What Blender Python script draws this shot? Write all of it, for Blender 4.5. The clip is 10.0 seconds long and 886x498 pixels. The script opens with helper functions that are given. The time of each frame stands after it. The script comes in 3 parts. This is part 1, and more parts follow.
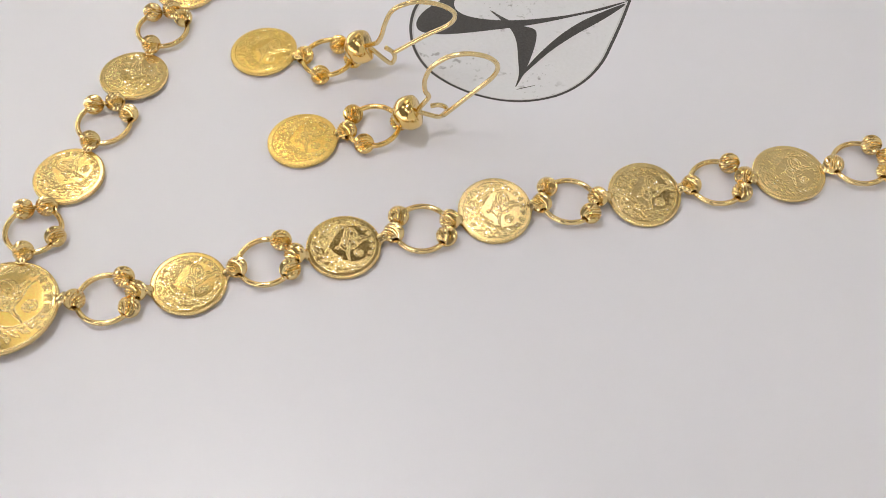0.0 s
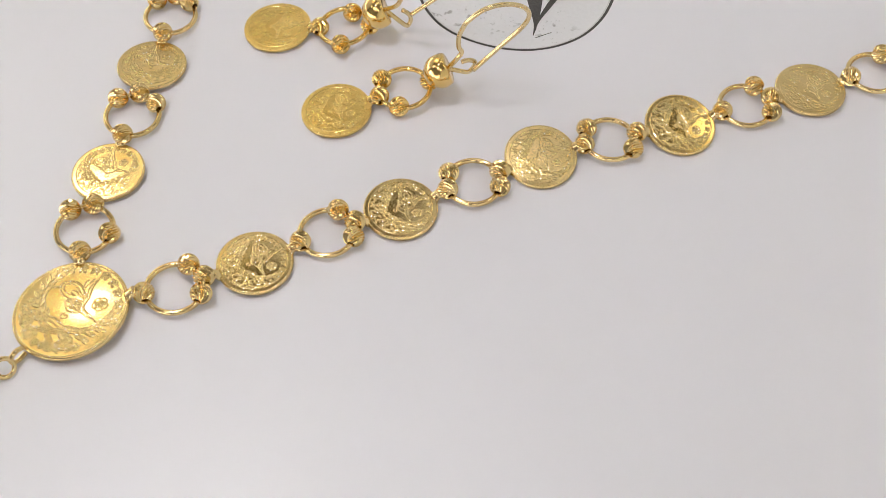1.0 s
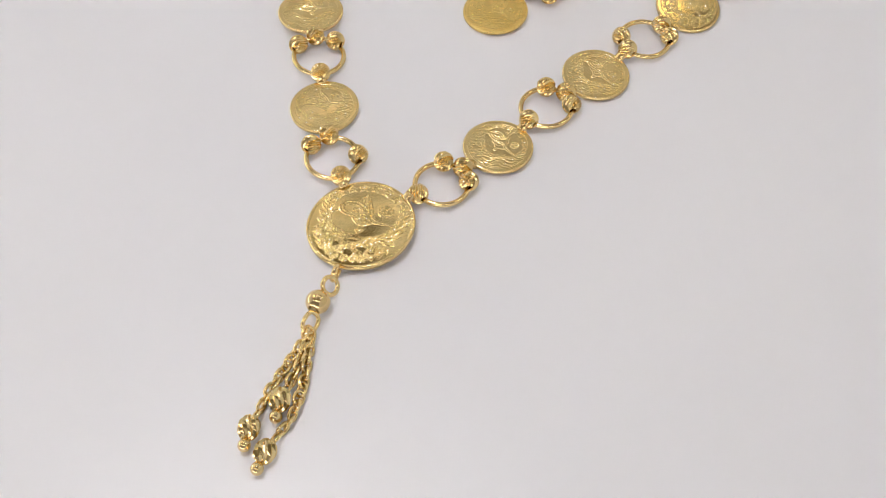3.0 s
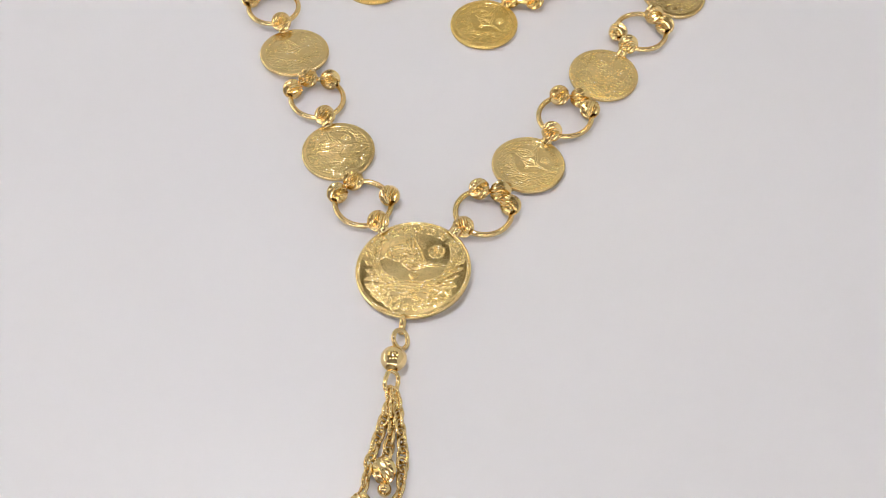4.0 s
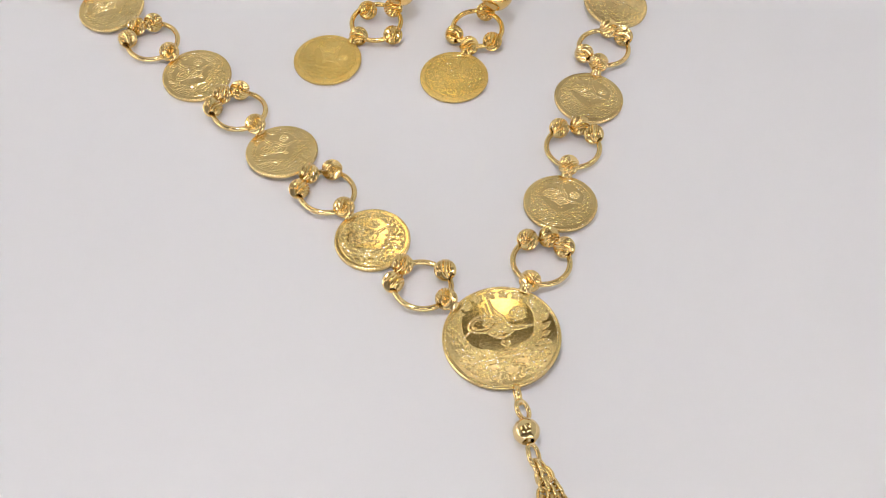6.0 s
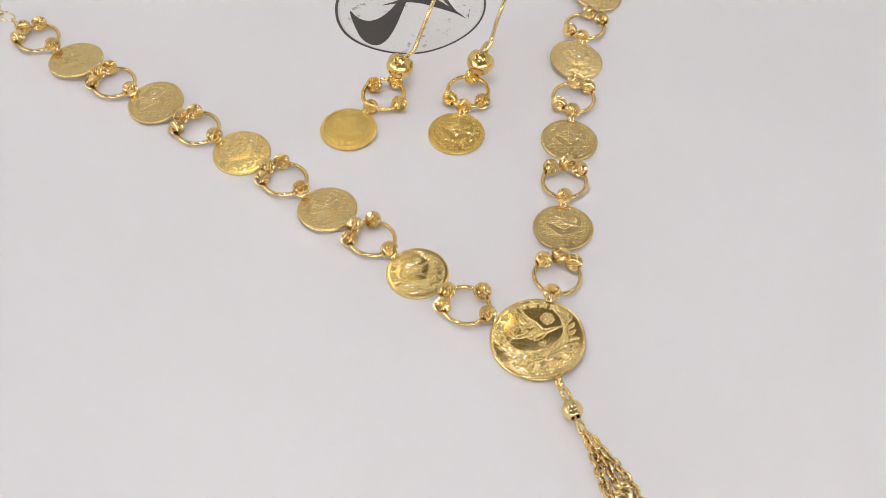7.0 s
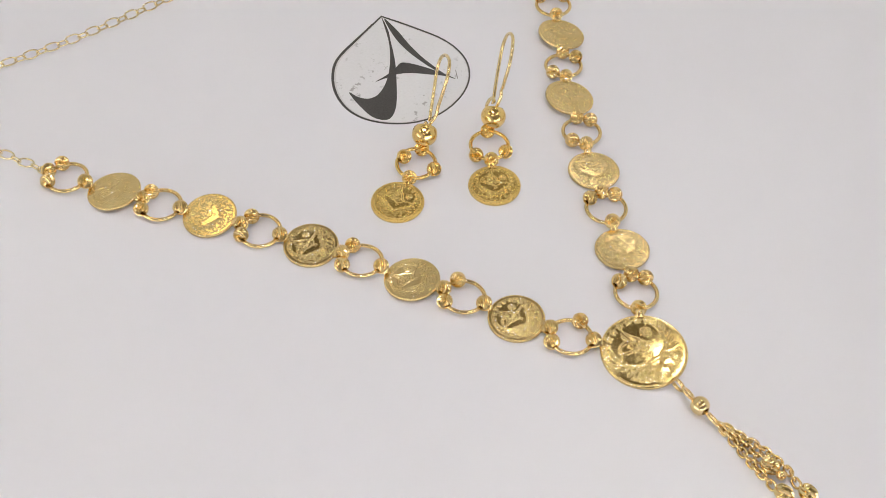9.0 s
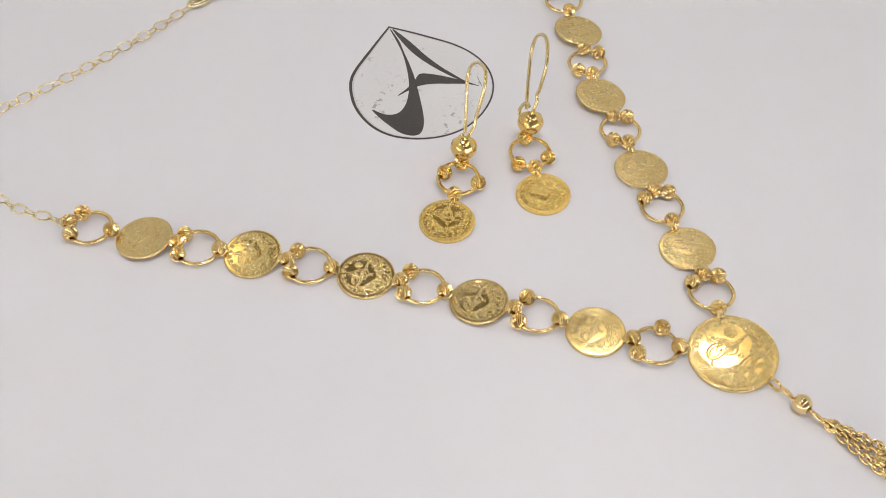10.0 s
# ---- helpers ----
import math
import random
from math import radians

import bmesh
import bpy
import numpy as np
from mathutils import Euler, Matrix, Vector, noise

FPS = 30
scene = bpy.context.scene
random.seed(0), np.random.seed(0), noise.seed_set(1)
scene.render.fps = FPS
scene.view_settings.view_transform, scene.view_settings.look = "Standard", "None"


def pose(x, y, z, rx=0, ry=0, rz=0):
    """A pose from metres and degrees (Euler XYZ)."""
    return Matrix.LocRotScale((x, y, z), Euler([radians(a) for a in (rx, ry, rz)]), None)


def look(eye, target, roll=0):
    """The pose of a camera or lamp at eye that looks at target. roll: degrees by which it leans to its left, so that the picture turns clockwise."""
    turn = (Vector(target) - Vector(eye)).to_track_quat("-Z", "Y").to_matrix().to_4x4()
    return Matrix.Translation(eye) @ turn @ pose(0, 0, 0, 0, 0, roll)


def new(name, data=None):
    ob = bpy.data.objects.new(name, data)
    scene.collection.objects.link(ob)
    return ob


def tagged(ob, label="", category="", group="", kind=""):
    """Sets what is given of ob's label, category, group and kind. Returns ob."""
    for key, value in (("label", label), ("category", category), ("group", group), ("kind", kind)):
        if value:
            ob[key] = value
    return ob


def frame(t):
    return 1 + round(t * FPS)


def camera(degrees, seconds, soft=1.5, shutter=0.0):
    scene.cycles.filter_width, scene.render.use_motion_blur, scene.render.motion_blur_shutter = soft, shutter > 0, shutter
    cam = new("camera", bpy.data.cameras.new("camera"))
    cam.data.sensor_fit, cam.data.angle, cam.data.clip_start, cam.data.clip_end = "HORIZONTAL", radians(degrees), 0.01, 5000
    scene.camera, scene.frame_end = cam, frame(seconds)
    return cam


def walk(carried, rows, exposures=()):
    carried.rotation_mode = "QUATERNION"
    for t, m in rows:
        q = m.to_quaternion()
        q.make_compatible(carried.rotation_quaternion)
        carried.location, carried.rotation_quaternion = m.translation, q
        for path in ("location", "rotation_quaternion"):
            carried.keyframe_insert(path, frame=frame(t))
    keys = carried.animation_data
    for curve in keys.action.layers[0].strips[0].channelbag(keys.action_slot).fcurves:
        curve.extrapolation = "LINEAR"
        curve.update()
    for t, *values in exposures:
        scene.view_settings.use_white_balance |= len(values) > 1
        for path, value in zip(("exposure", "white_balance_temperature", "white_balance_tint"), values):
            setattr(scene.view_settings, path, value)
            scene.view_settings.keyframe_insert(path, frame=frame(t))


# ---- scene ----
EXPOSURES = [(0.0, 0.06), (1.5, 0.08), (2.5, 0.11), (4.0, 0.11), (5.5, 0.13), (7.5, 0.12), (10.0, 0.10)]
cam = camera(39.79, 10.0, soft=0.5)
PATH = [
    (0, (0.11793, -0.01503, 0.15306), (0.03784, 0.05358, 0.00719), -0.25),
    (0.3, (0.11397, -0.02163, 0.15334), (0.03736, 0.04980, 0.00696), -0.27),
    (0.5, (0.11097, -0.02481, 0.15438), (0.03703, 0.04789, 0.00725), -0.50),
    (0.7, (0.10691, -0.02873, 0.15490), (0.03654, 0.04623, 0.00716), 0.05),
    (1, (0.10231, -0.03694, 0.15299), (0.03589, 0.04148, 0.00521), 0.31),
    (1.2, (0.09720, -0.04474, 0.15123), (0.03434, 0.03570, 0.00298), 1.12),
    (1.5, (0.08939, -0.05656, 0.15041), (0.02932, 0.02892, 0.00384), 2.14),
    (1.8, (0.08295, -0.06538, 0.15065), (0.02583, 0.02295, 0.00458), 1.97),
    (2, (0.07817, -0.07234, 0.14999), (0.02442, 0.01881, 0.00438), 1.97),
    (2.2, (0.07370, -0.07937, 0.14996), (0.02343, 0.01327, 0.00405), 1.69),
    (2.5, (0.06797, -0.09149, 0.15276), (0.02215, 0.00293, 0.00652), 1.61),
    (2.7, (0.06312, -0.09957, 0.15323), (0.01985, -0.00365, 0.00720), 1.34),
    (3.8, (0.02345, -0.10489, 0.15146), (0.00499, 0.00012, 0.00644), 1.94),
    (4, (0.01871, -0.10203, 0.14889), (0.00392, 0.00291, 0.00339), 2.10),
    (4.2, (0.01348, -0.09959, 0.14772), (0.00260, 0.00593, 0.00230), 2.17),
    (4.5, (0.00521, -0.09738, 0.14534), (0.00097, 0.00889, 0.00012), 2.77),
    (4.8, (-0.00227, -0.09698, 0.14482), (-0.00065, 0.00926, -0.00048), 2.85),
    (5, (-0.00530, -0.09625, 0.14484), (-0.00005, 0.01073, 0.00018), 2.67),
    (5.2, (-0.00933, -0.09605, 0.14385), (0.00058, 0.01297, 0.00096), 3.05),
    (5.5, (-0.01592, -0.09268, 0.14475), (-0.00092, 0.01476, 0.00112), 2.47),
    (5.7, (-0.02041, -0.09202, 0.14512), (-0.00299, 0.01537, 0.00172), 2.27),
    (6.8, (-0.05333, -0.10934, 0.16767), (-0.01666, 0.00006, 0.02951), 3.02),
    (7, (-0.06041, -0.11443, 0.17627), (-0.02060, -0.00529, 0.03878), 2.92),
    (7.2, (-0.06951, -0.12255, 0.18617), (-0.02643, -0.01379, 0.04937), 2.61),
    (7.5, (-0.08447, -0.12806, 0.19769), (-0.03551, -0.02072, 0.06174), 3.29),
    (7.8, (-0.09335, -0.12269, 0.19685), (-0.03947, -0.01718, 0.06133), 3.39),
    (8, (-0.09658, -0.11952, 0.19616), (-0.03972, -0.01469, 0.06134), 3.14),
    (8.2, (-0.10244, -0.11514, 0.19647), (-0.04177, -0.01186, 0.06211), 3.22),
    (8.5, (-0.10834, -0.10885, 0.19508), (-0.04420, -0.00732, 0.06100), 2.83),
    (8.8, (-0.11488, -0.10131, 0.19338), (-0.04645, -0.00218, 0.05962), 2.68),
    (9, (-0.11915, -0.09479, 0.19242), (-0.04826, 0.00228, 0.05843), 2.55),
    (9.2, (-0.12322, -0.08884, 0.19107), (-0.05008, 0.00678, 0.05725), 2.30),
    (9.5, (-0.12869, -0.07906, 0.18781), (-0.05205, 0.01375, 0.05397), 2.36),
    (9.8, (-0.13461, -0.07014, 0.18528), (-0.05474, 0.01960, 0.05124), 2.48),
    (10, (-0.13710, -0.06572, 0.18472), (-0.05496, 0.02237, 0.05096), 2.21),
]
walk(cam, [(t, look(eye, target, roll)) for t, eye, target, roll in PATH], EXPOSURES)

# ---- world and unseen lamps ----
world = bpy.data.worlds.new("world")
scene.world = world
world.use_nodes = True
world.node_tree.nodes["Background"].inputs[0].default_value = (0.9, 0.93, 1.0, 1)
world.node_tree.nodes["Background"].inputs[1].default_value = 0.2

# unseen light panels added on the ceiling: centre x, y, width, depth (metres), radiance, colour
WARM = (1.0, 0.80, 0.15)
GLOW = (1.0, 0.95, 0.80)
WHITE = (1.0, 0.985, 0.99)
UNSEEN_PANELS = [
    # unseen west light, set by the large coin's flash: a bright middle in a dim warm surround
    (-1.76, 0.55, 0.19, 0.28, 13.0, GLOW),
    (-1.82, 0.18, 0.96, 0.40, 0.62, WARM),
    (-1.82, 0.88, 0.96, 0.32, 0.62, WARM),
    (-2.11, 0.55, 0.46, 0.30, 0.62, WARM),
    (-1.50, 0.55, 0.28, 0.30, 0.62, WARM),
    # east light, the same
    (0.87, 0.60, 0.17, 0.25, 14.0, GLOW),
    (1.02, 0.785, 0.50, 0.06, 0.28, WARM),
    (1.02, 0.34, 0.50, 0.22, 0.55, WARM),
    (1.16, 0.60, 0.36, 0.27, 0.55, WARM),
    # added strip that brightens the east wall for the right-hand coins
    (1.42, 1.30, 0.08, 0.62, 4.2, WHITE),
    # unseen warm light, set by the flash on a left-hand coin
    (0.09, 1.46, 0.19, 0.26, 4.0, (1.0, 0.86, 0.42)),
    # added panels that lighten what the coins and paper mirror
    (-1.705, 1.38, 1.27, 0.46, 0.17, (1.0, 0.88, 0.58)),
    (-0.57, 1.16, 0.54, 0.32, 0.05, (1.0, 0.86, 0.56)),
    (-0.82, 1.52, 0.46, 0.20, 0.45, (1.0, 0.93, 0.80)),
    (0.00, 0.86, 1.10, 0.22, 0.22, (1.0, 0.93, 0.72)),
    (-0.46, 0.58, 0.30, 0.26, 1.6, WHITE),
    # added fill panels on the south side, which the flat coins never mirror
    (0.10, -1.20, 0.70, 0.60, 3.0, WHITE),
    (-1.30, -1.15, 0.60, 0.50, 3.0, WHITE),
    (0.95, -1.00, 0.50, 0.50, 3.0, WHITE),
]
# unseen key lamp over the table, set by the hooks' shadows: x, y, z of its bulb, the bulb's radius, radiance
BULB = (-0.072, 0.008, 0.42, 0.019, 138.0)
# radiance of the fill added through two unseen openings
FILL_STRENGTH = 3.2
CEILING = 2.0
WEST, EAST, SOUTH_Y, NORTH_Y = -2.4, 1.5, -1.9, 1.66
WEST_OPENING = (-1.3, 1.0)  # the second added fill opening, round the corner: y of its edges
SOUTH_OPENING = (-1.7, 1.1, -0.45, 0.50)  # unseen fill opening added in the south wall: x and z of its edges


# ---- materials ----
def shader(name, colour, rough, metal=0.0):
    m = bpy.data.materials.new(name)
    m.use_nodes = True
    b = m.node_tree.nodes["Principled BSDF"]
    b.inputs["Base Color"].default_value = (*colour, 1)
    b.inputs["Roughness"].default_value = rough
    b.inputs["Metallic"].default_value = metal
    return m, m.node_tree, b


def noise_node(nt, scale, detail=3.0, rough=0.5):
    co = nt.nodes.new("ShaderNodeTexCoord")
    n = nt.nodes.new("ShaderNodeTexNoise")
    n.inputs["Scale"].default_value = scale
    n.inputs["Detail"].default_value = detail
    n.inputs["Roughness"].default_value = rough
    nt.links.new(co.outputs["Object"], n.inputs["Vector"])
    return n


def remap(nt, source, lo, hi, a=0.0, b=1.0):
    r = nt.nodes.new("ShaderNodeMapRange")
    for k, v in zip((1, 2, 3, 4), (lo, hi, a, b)):
        r.inputs[k].default_value = v
    nt.links.new(source, r.inputs[0])
    return r.outputs[0]


def blend(nt, factor, c0, c1):
    mix = nt.nodes.new("ShaderNodeMix")
    mix.data_type = "RGBA"
    mix.inputs[6].default_value = (*c0, 1)
    mix.inputs[7].default_value = (*c1, 1)
    nt.links.new(factor, mix.inputs[0])
    return mix.outputs[2]


def bump(nt, b, height, strength, distance):
    n = nt.nodes.new("ShaderNodeBump")
    n.inputs["Strength"].default_value = strength
    n.inputs["Distance"].default_value = distance
    nt.links.new(height, n.inputs["Height"])
    nt.links.new(n.outputs[0], b.inputs["Normal"])


def gold(name, colour, deep, r0, r1, grain=900, relief=0.00001):
    """Polished gold alloy with slight wear: the polish and tone wander, with a fine struck grain."""
    m, nt, b = shader(name, colour, r0, 1.0)
    wide, fine = noise_node(nt, 260, 2), noise_node(nt, grain * 4, 4, 0.6)
    nt.links.new(blend(nt, remap(nt, wide.outputs[0], 0.35, 0.7), colour, deep), b.inputs["Base Color"])
    nt.links.new(remap(nt, fine.outputs[0], 0.3, 0.7, r0, r1), b.inputs["Roughness"])
    bump(nt, b, fine.outputs[0], 0.5, relief)
    return m


def struck(m, r2):
    """Raised, frosted parts of a coin: duller than its polished field."""
    nt = m.node_tree
    b = nt.nodes["Principled BSDF"]
    polish = b.inputs["Roughness"].links[0].from_socket
    a = nt.nodes.new("ShaderNodeAttribute")
    a.attribute_name = "frost"
    mix = nt.nodes.new("ShaderNodeMix")
    mix.inputs[3].default_value = r2
    nt.links.new(a.outputs["Fac"], mix.inputs[0])
    nt.links.new(polish, mix.inputs[2])
    nt.links.new(mix.outputs[0], b.inputs["Roughness"])
    return m


def plaster(name, colour):
    m, nt, b = shader(name, colour, 0.75)
    n = noise_node(nt, 6, 4)
    dark = [c * 0.93 for c in colour]
    nt.links.new(blend(nt, remap(nt, n.outputs[0], 0.3, 0.7), colour, dark), b.inputs["Base Color"])
    fine = noise_node(nt, 220, 3)
    bump(nt, b, fine.outputs[0], 0.3, 0.0006)
    return m


NECK_GOLD = gold("necklace_gold", (0.865, 0.68, 0.365), (0.835, 0.62, 0.295), 0.06, 0.13)
COIN_GOLD = struck(gold("coin_gold", (0.86, 0.672, 0.33), (0.83, 0.618, 0.275), 0.08, 0.16, relief=0.000008), 0.17)
SMALL_GOLD = struck(gold("small_coin_gold", (0.85, 0.665, 0.34), (0.82, 0.612, 0.28), 0.10, 0.18, relief=0.000008), 0.16)
EAR_GOLD = gold("earring_gold", (0.875, 0.645, 0.27), (0.84, 0.585, 0.205), 0.08, 0.16)
EAR_COIN_GOLD = struck(gold("earring_coin_gold", (0.86, 0.63, 0.235), (0.82, 0.575, 0.19), 0.13, 0.24, relief=0.000012), 0.3)
DOME_GOLD = gold("half_ball_gold", (0.875, 0.645, 0.27), (0.84, 0.585, 0.205), 0.11, 0.19)
WIRE_GOLD = gold("hook_gold", (0.86, 0.70, 0.40), (0.80, 0.63, 0.33), 0.18, 0.3)
BEAD_GOLD = gold("bead_gold", (0.865, 0.672, 0.35), (0.835, 0.615, 0.28), 0.11, 0.19)
EAR_BEAD_GOLD = gold("earring_bead_gold", (0.87, 0.64, 0.27), (0.83, 0.575, 0.205), 0.12, 0.2)
CHAIN_GOLD = gold("chain_gold", (0.88, 0.78, 0.54), (0.83, 0.7, 0.44), 0.10, 0.2)


def paper_material():
    m, nt, b = shader("white_paper", (0.8, 0.79, 0.81), 0.42)
    b.inputs["Specular IOR Level"].default_value = 1.0
    wide = noise_node(nt, 14, 3)
    nt.links.new(blend(nt, remap(nt, wide.outputs[0], 0.3, 0.7), (0.770, 0.757, 0.825), (0.750, 0.737, 0.805)), b.inputs["Base Color"])
    # a few dark specks of dust in the surface
    co = nt.nodes.new("ShaderNodeTexCoord")
    cell = nt.nodes.new("ShaderNodeTexVoronoi")
    cell.inputs["Scale"].default_value = 55
    nt.links.new(co.outputs["Object"], cell.inputs["Vector"])
    some = noise_node(nt, 37, 1)
    speck = nt.nodes.new("ShaderNodeMath")
    speck.operation = "MULTIPLY"
    nt.links.new(remap(nt, cell.outputs["Distance"], 0.006, 0.012, 1.0, 0.0), speck.inputs[0])
    nt.links.new(remap(nt, some.outputs[0], 0.55, 0.62), speck.inputs[1])
    base = b.inputs["Base Color"].links[0].from_socket
    mix = nt.nodes.new("ShaderNodeMix")
    mix.data_type = "RGBA"
    mix.inputs[7].default_value = (0.33, 0.32, 0.33, 1)
    nt.links.new(speck.outputs[0], mix.inputs[0])
    nt.links.new(base, mix.inputs[6])
    nt.links.new(mix.outputs[2], b.inputs["Base Color"])
    fine = noise_node(nt, 2600, 4, 0.6)
    nt.links.new(remap(nt, fine.outputs[0], 0.3, 0.7, 0.32, 0.42), b.inputs["Roughness"])
    bump(nt, b, fine.outputs[0], 0.25, 0.00002)
    return m


PAPER = paper_material()


def ink_material():
    m, nt, b = shader("black_ink", (0.03, 0.028, 0.03), 0.5)
    fine = noise_node(nt, 3000, 3)
    nt.links.new(blend(nt, remap(nt, fine.outputs[0], 0.35, 0.75), (0.042, 0.038, 0.039), (0.07, 0.065, 0.066)), b.inputs["Base Color"])
    return m


INK = ink_material()
GREY_INK = shader("grey_ink", (0.6, 0.59, 0.61), 0.5)[0]


def smudged_material():
    """White print ground with soft grey blotches, gathered in loose patches."""
    m, nt, b = shader("smudged_print", (0.8, 0.8, 0.8), 0.45)
    spots, fine, patches = noise_node(nt, 520, 2, 0.6), noise_node(nt, 1500, 2, 0.6), noise_node(nt, 95, 1, 0.4)
    patch = remap(nt, patches.outputs[0], 0.44, 0.6)
    tone = blend(nt, remap(nt, fine.outputs[0], 0.3, 0.75), (0.735, 0.725, 0.765), (0.70, 0.69, 0.725))
    for source, lo, hi in ((spots, 0.60, 0.68), (fine, 0.66, 0.74)):
        mul = nt.nodes.new("ShaderNodeMath")
        mul.operation = "MULTIPLY"
        nt.links.new(remap(nt, source.outputs[0], lo, hi, 0.0, 0.75), mul.inputs[0])
        nt.links.new(patch, mul.inputs[1])
        mix = nt.nodes.new("ShaderNodeMix")
        mix.data_type = "RGBA"
        mix.inputs[7].default_value = (0.30, 0.29, 0.30, 1)
        nt.links.new(mul.outputs[0], mix.inputs[0])
        nt.links.new(tone, mix.inputs[6])
        tone = mix.outputs[2]
    nt.links.new(tone, b.inputs["Base Color"])
    return m


SMUDGE = smudged_material()
# unseen room's paints: ceiling and south wall kept dark for the gold's reflections
WALL = plaster("white_wall_paint", (0.86, 0.85, 0.83))
CEIL = plaster("ceiling_paint", (0.255, 0.207, 0.145))
SOUTH = plaster("taupe_wall_paint", (0.30, 0.27, 0.24))


def wood_material():
    m, nt, b = shader("table_wood", (0.25, 0.16, 0.09), 0.4)
    n = noise_node(nt, 9, 5)
    nt.links.new(blend(nt, remap(nt, n.outputs[0], 0.3, 0.7), (0.28, 0.18, 0.1), (0.18, 0.11, 0.06)), b.inputs["Base Color"])
    return m


WOOD = wood_material()
FLOOR = plaster("floor_tile", (0.35, 0.33, 0.31))
STEEL = shader("lamp_frame", (0.75, 0.75, 0.75), 0.4, 0.6)[0]


def lamp_material(name, strength, colour=(1.0, 0.975, 0.96)):
    m, nt, b = shader(name, (0.9, 0.9, 0.9), 0.5)
    b.inputs["Emission Color"].default_value = (*colour, 1)
    b.inputs["Emission Strength"].default_value = strength
    return m


# ---- mesh helpers: lengths in millimetres ----
MM = 0.001


def make(name, verts, faces, mat, smooth=True):
    me = bpy.data.meshes.new(name)
    me.from_pydata([(x * MM, y * MM, z * MM) for x, y, z in verts], [], [tuple(f) for f in faces])
    me.materials.append(mat)
    if smooth:
        me.polygons.foreach_set("use_smooth", [True] * len(me.polygons))
    me.update()
    return me


def at(x, y, z, rx=0, ry=0, rz=0):
    return pose(x * MM, y * MM, z * MM, rx, ry, rz)


def part(name, me, parent=None, m=None, label=""):
    ob = new(name, me)
    if parent is not None:
        ob.parent = parent
    if m is not None:
        ob.matrix_basis = m
    return tagged(ob, label) if label else ob


def along(place, x_axis, up=(0, 0, 1)):
    """A pose at place (mm) whose x axis runs along x_axis and whose z axis leans towards up."""
    x = Vector(x_axis).normalized()
    y = Vector(up).cross(x).normalized()
    z = x.cross(y)
    m = Matrix((x, y, z)).transposed().to_4x4()
    m.translation = Vector(place) * MM
    return m


def glide(points, steps=6, closed=False):
    """A smooth line through the points."""
    p = [Vector(q) for q in points]
    n = len(p)
    out = []
    for i in range(n if closed else n - 1):
        a, b, c, d = (p[(i + k) % n] if closed else p[min(max(i + k, 0), n - 1)] for k in (-1, 0, 1, 2))
        for s in range(steps):
            t = s / steps
            out.append(0.5 * (2 * b + (c - a) * t + (2 * a - 5 * b + 4 * c - d) * t * t + (3 * b - a - 3 * c + d) * t**3))
    return out if closed else out + [p[-1]]


def tube(points, radius, closed=False, sides=10, flat=1.0):
    """A round wire along the points; radius may be a list. flat squeezes the wire across its first normal."""
    p = [Vector(q) for q in points]
    n = len(p)
    r = radius if isinstance(radius, (list, tuple)) else [radius] * n
    tang = []
    for i in range(n):
        a, b = (p[i - 1], p[(i + 1) % n]) if closed else (p[max(i - 1, 0)], p[min(i + 1, n - 1)])
        tang.append((b - a).normalized())
    ref = Vector((0, 0, 1)) if abs(tang[0].z) < 0.9 else Vector((1, 0, 0))
    nor = (ref - ref.dot(tang[0]) * tang[0]).normalized()
    verts, faces = [], []
    for i in range(n):
        nor = (nor - nor.dot(tang[i]) * tang[i]).normalized()
        bi = tang[i].cross(nor)
        for k in range(sides):
            a = 2 * math.pi * k / sides
            verts.append(p[i] + nor * (math.cos(a) * r[i] * flat) + bi * (math.sin(a) * r[i]))
    for i in range(n if closed else n - 1):
        j = (i + 1) % n
        for k in range(sides):
            l = (k + 1) % sides
            faces.append((i * sides + k, i * sides + l, j * sides + l, j * sides + k))
    if not closed:
        faces.append(tuple(reversed(range(sides))))
        faces.append(tuple(range((n - 1) * sides, n * sides)))
    return verts, faces


def lathe(profile, sides=32):
    """Turns (x along the axis, radius) pairs about the x axis; ends with radius 0 close to a point."""
    verts, faces, rows = [], [], []
    for x, r in profile:
        if r < 1e-6:
            rows.append([len(verts)])
            verts.append((x, 0, 0))
        else:
            rows.append(range(len(verts), len(verts) + sides))
            verts += [(x, r * math.cos(2 * math.pi * k / sides), r * math.sin(2 * math.pi * k / sides)) for k in range(sides)]
    for a, b in zip(rows, rows[1:]):
        for k in range(sides):
            l = (k + 1) % sides
            q = (a[k % len(a)], b[k % len(b)], b[l % len(b)], a[l % len(a)])
            q = tuple(dict.fromkeys(q))
            if len(q) > 2:
                faces.append(q)
    return verts, faces


def box(name, lo, hi, mat, parent=None):
    """A block between two corners, in metres, with small chamfers."""
    bm = bmesh.new()
    bmesh.ops.create_cube(bm, size=1)
    size = [b - a for a, b in zip(lo, hi)]
    for v in bm.verts:
        v.co = [a + (c + 0.5) * s for a, c, s in zip(lo, v.co, size)]
    bmesh.ops.bevel(bm, geom=bm.edges[:], offset=min(0.004, min(size) * 0.2), segments=1, affect="EDGES")
    me = bpy.data.meshes.new(name)
    bm.to_mesh(me)
    bm.free()
    me.materials.append(mat)
    return part(name, me, parent)


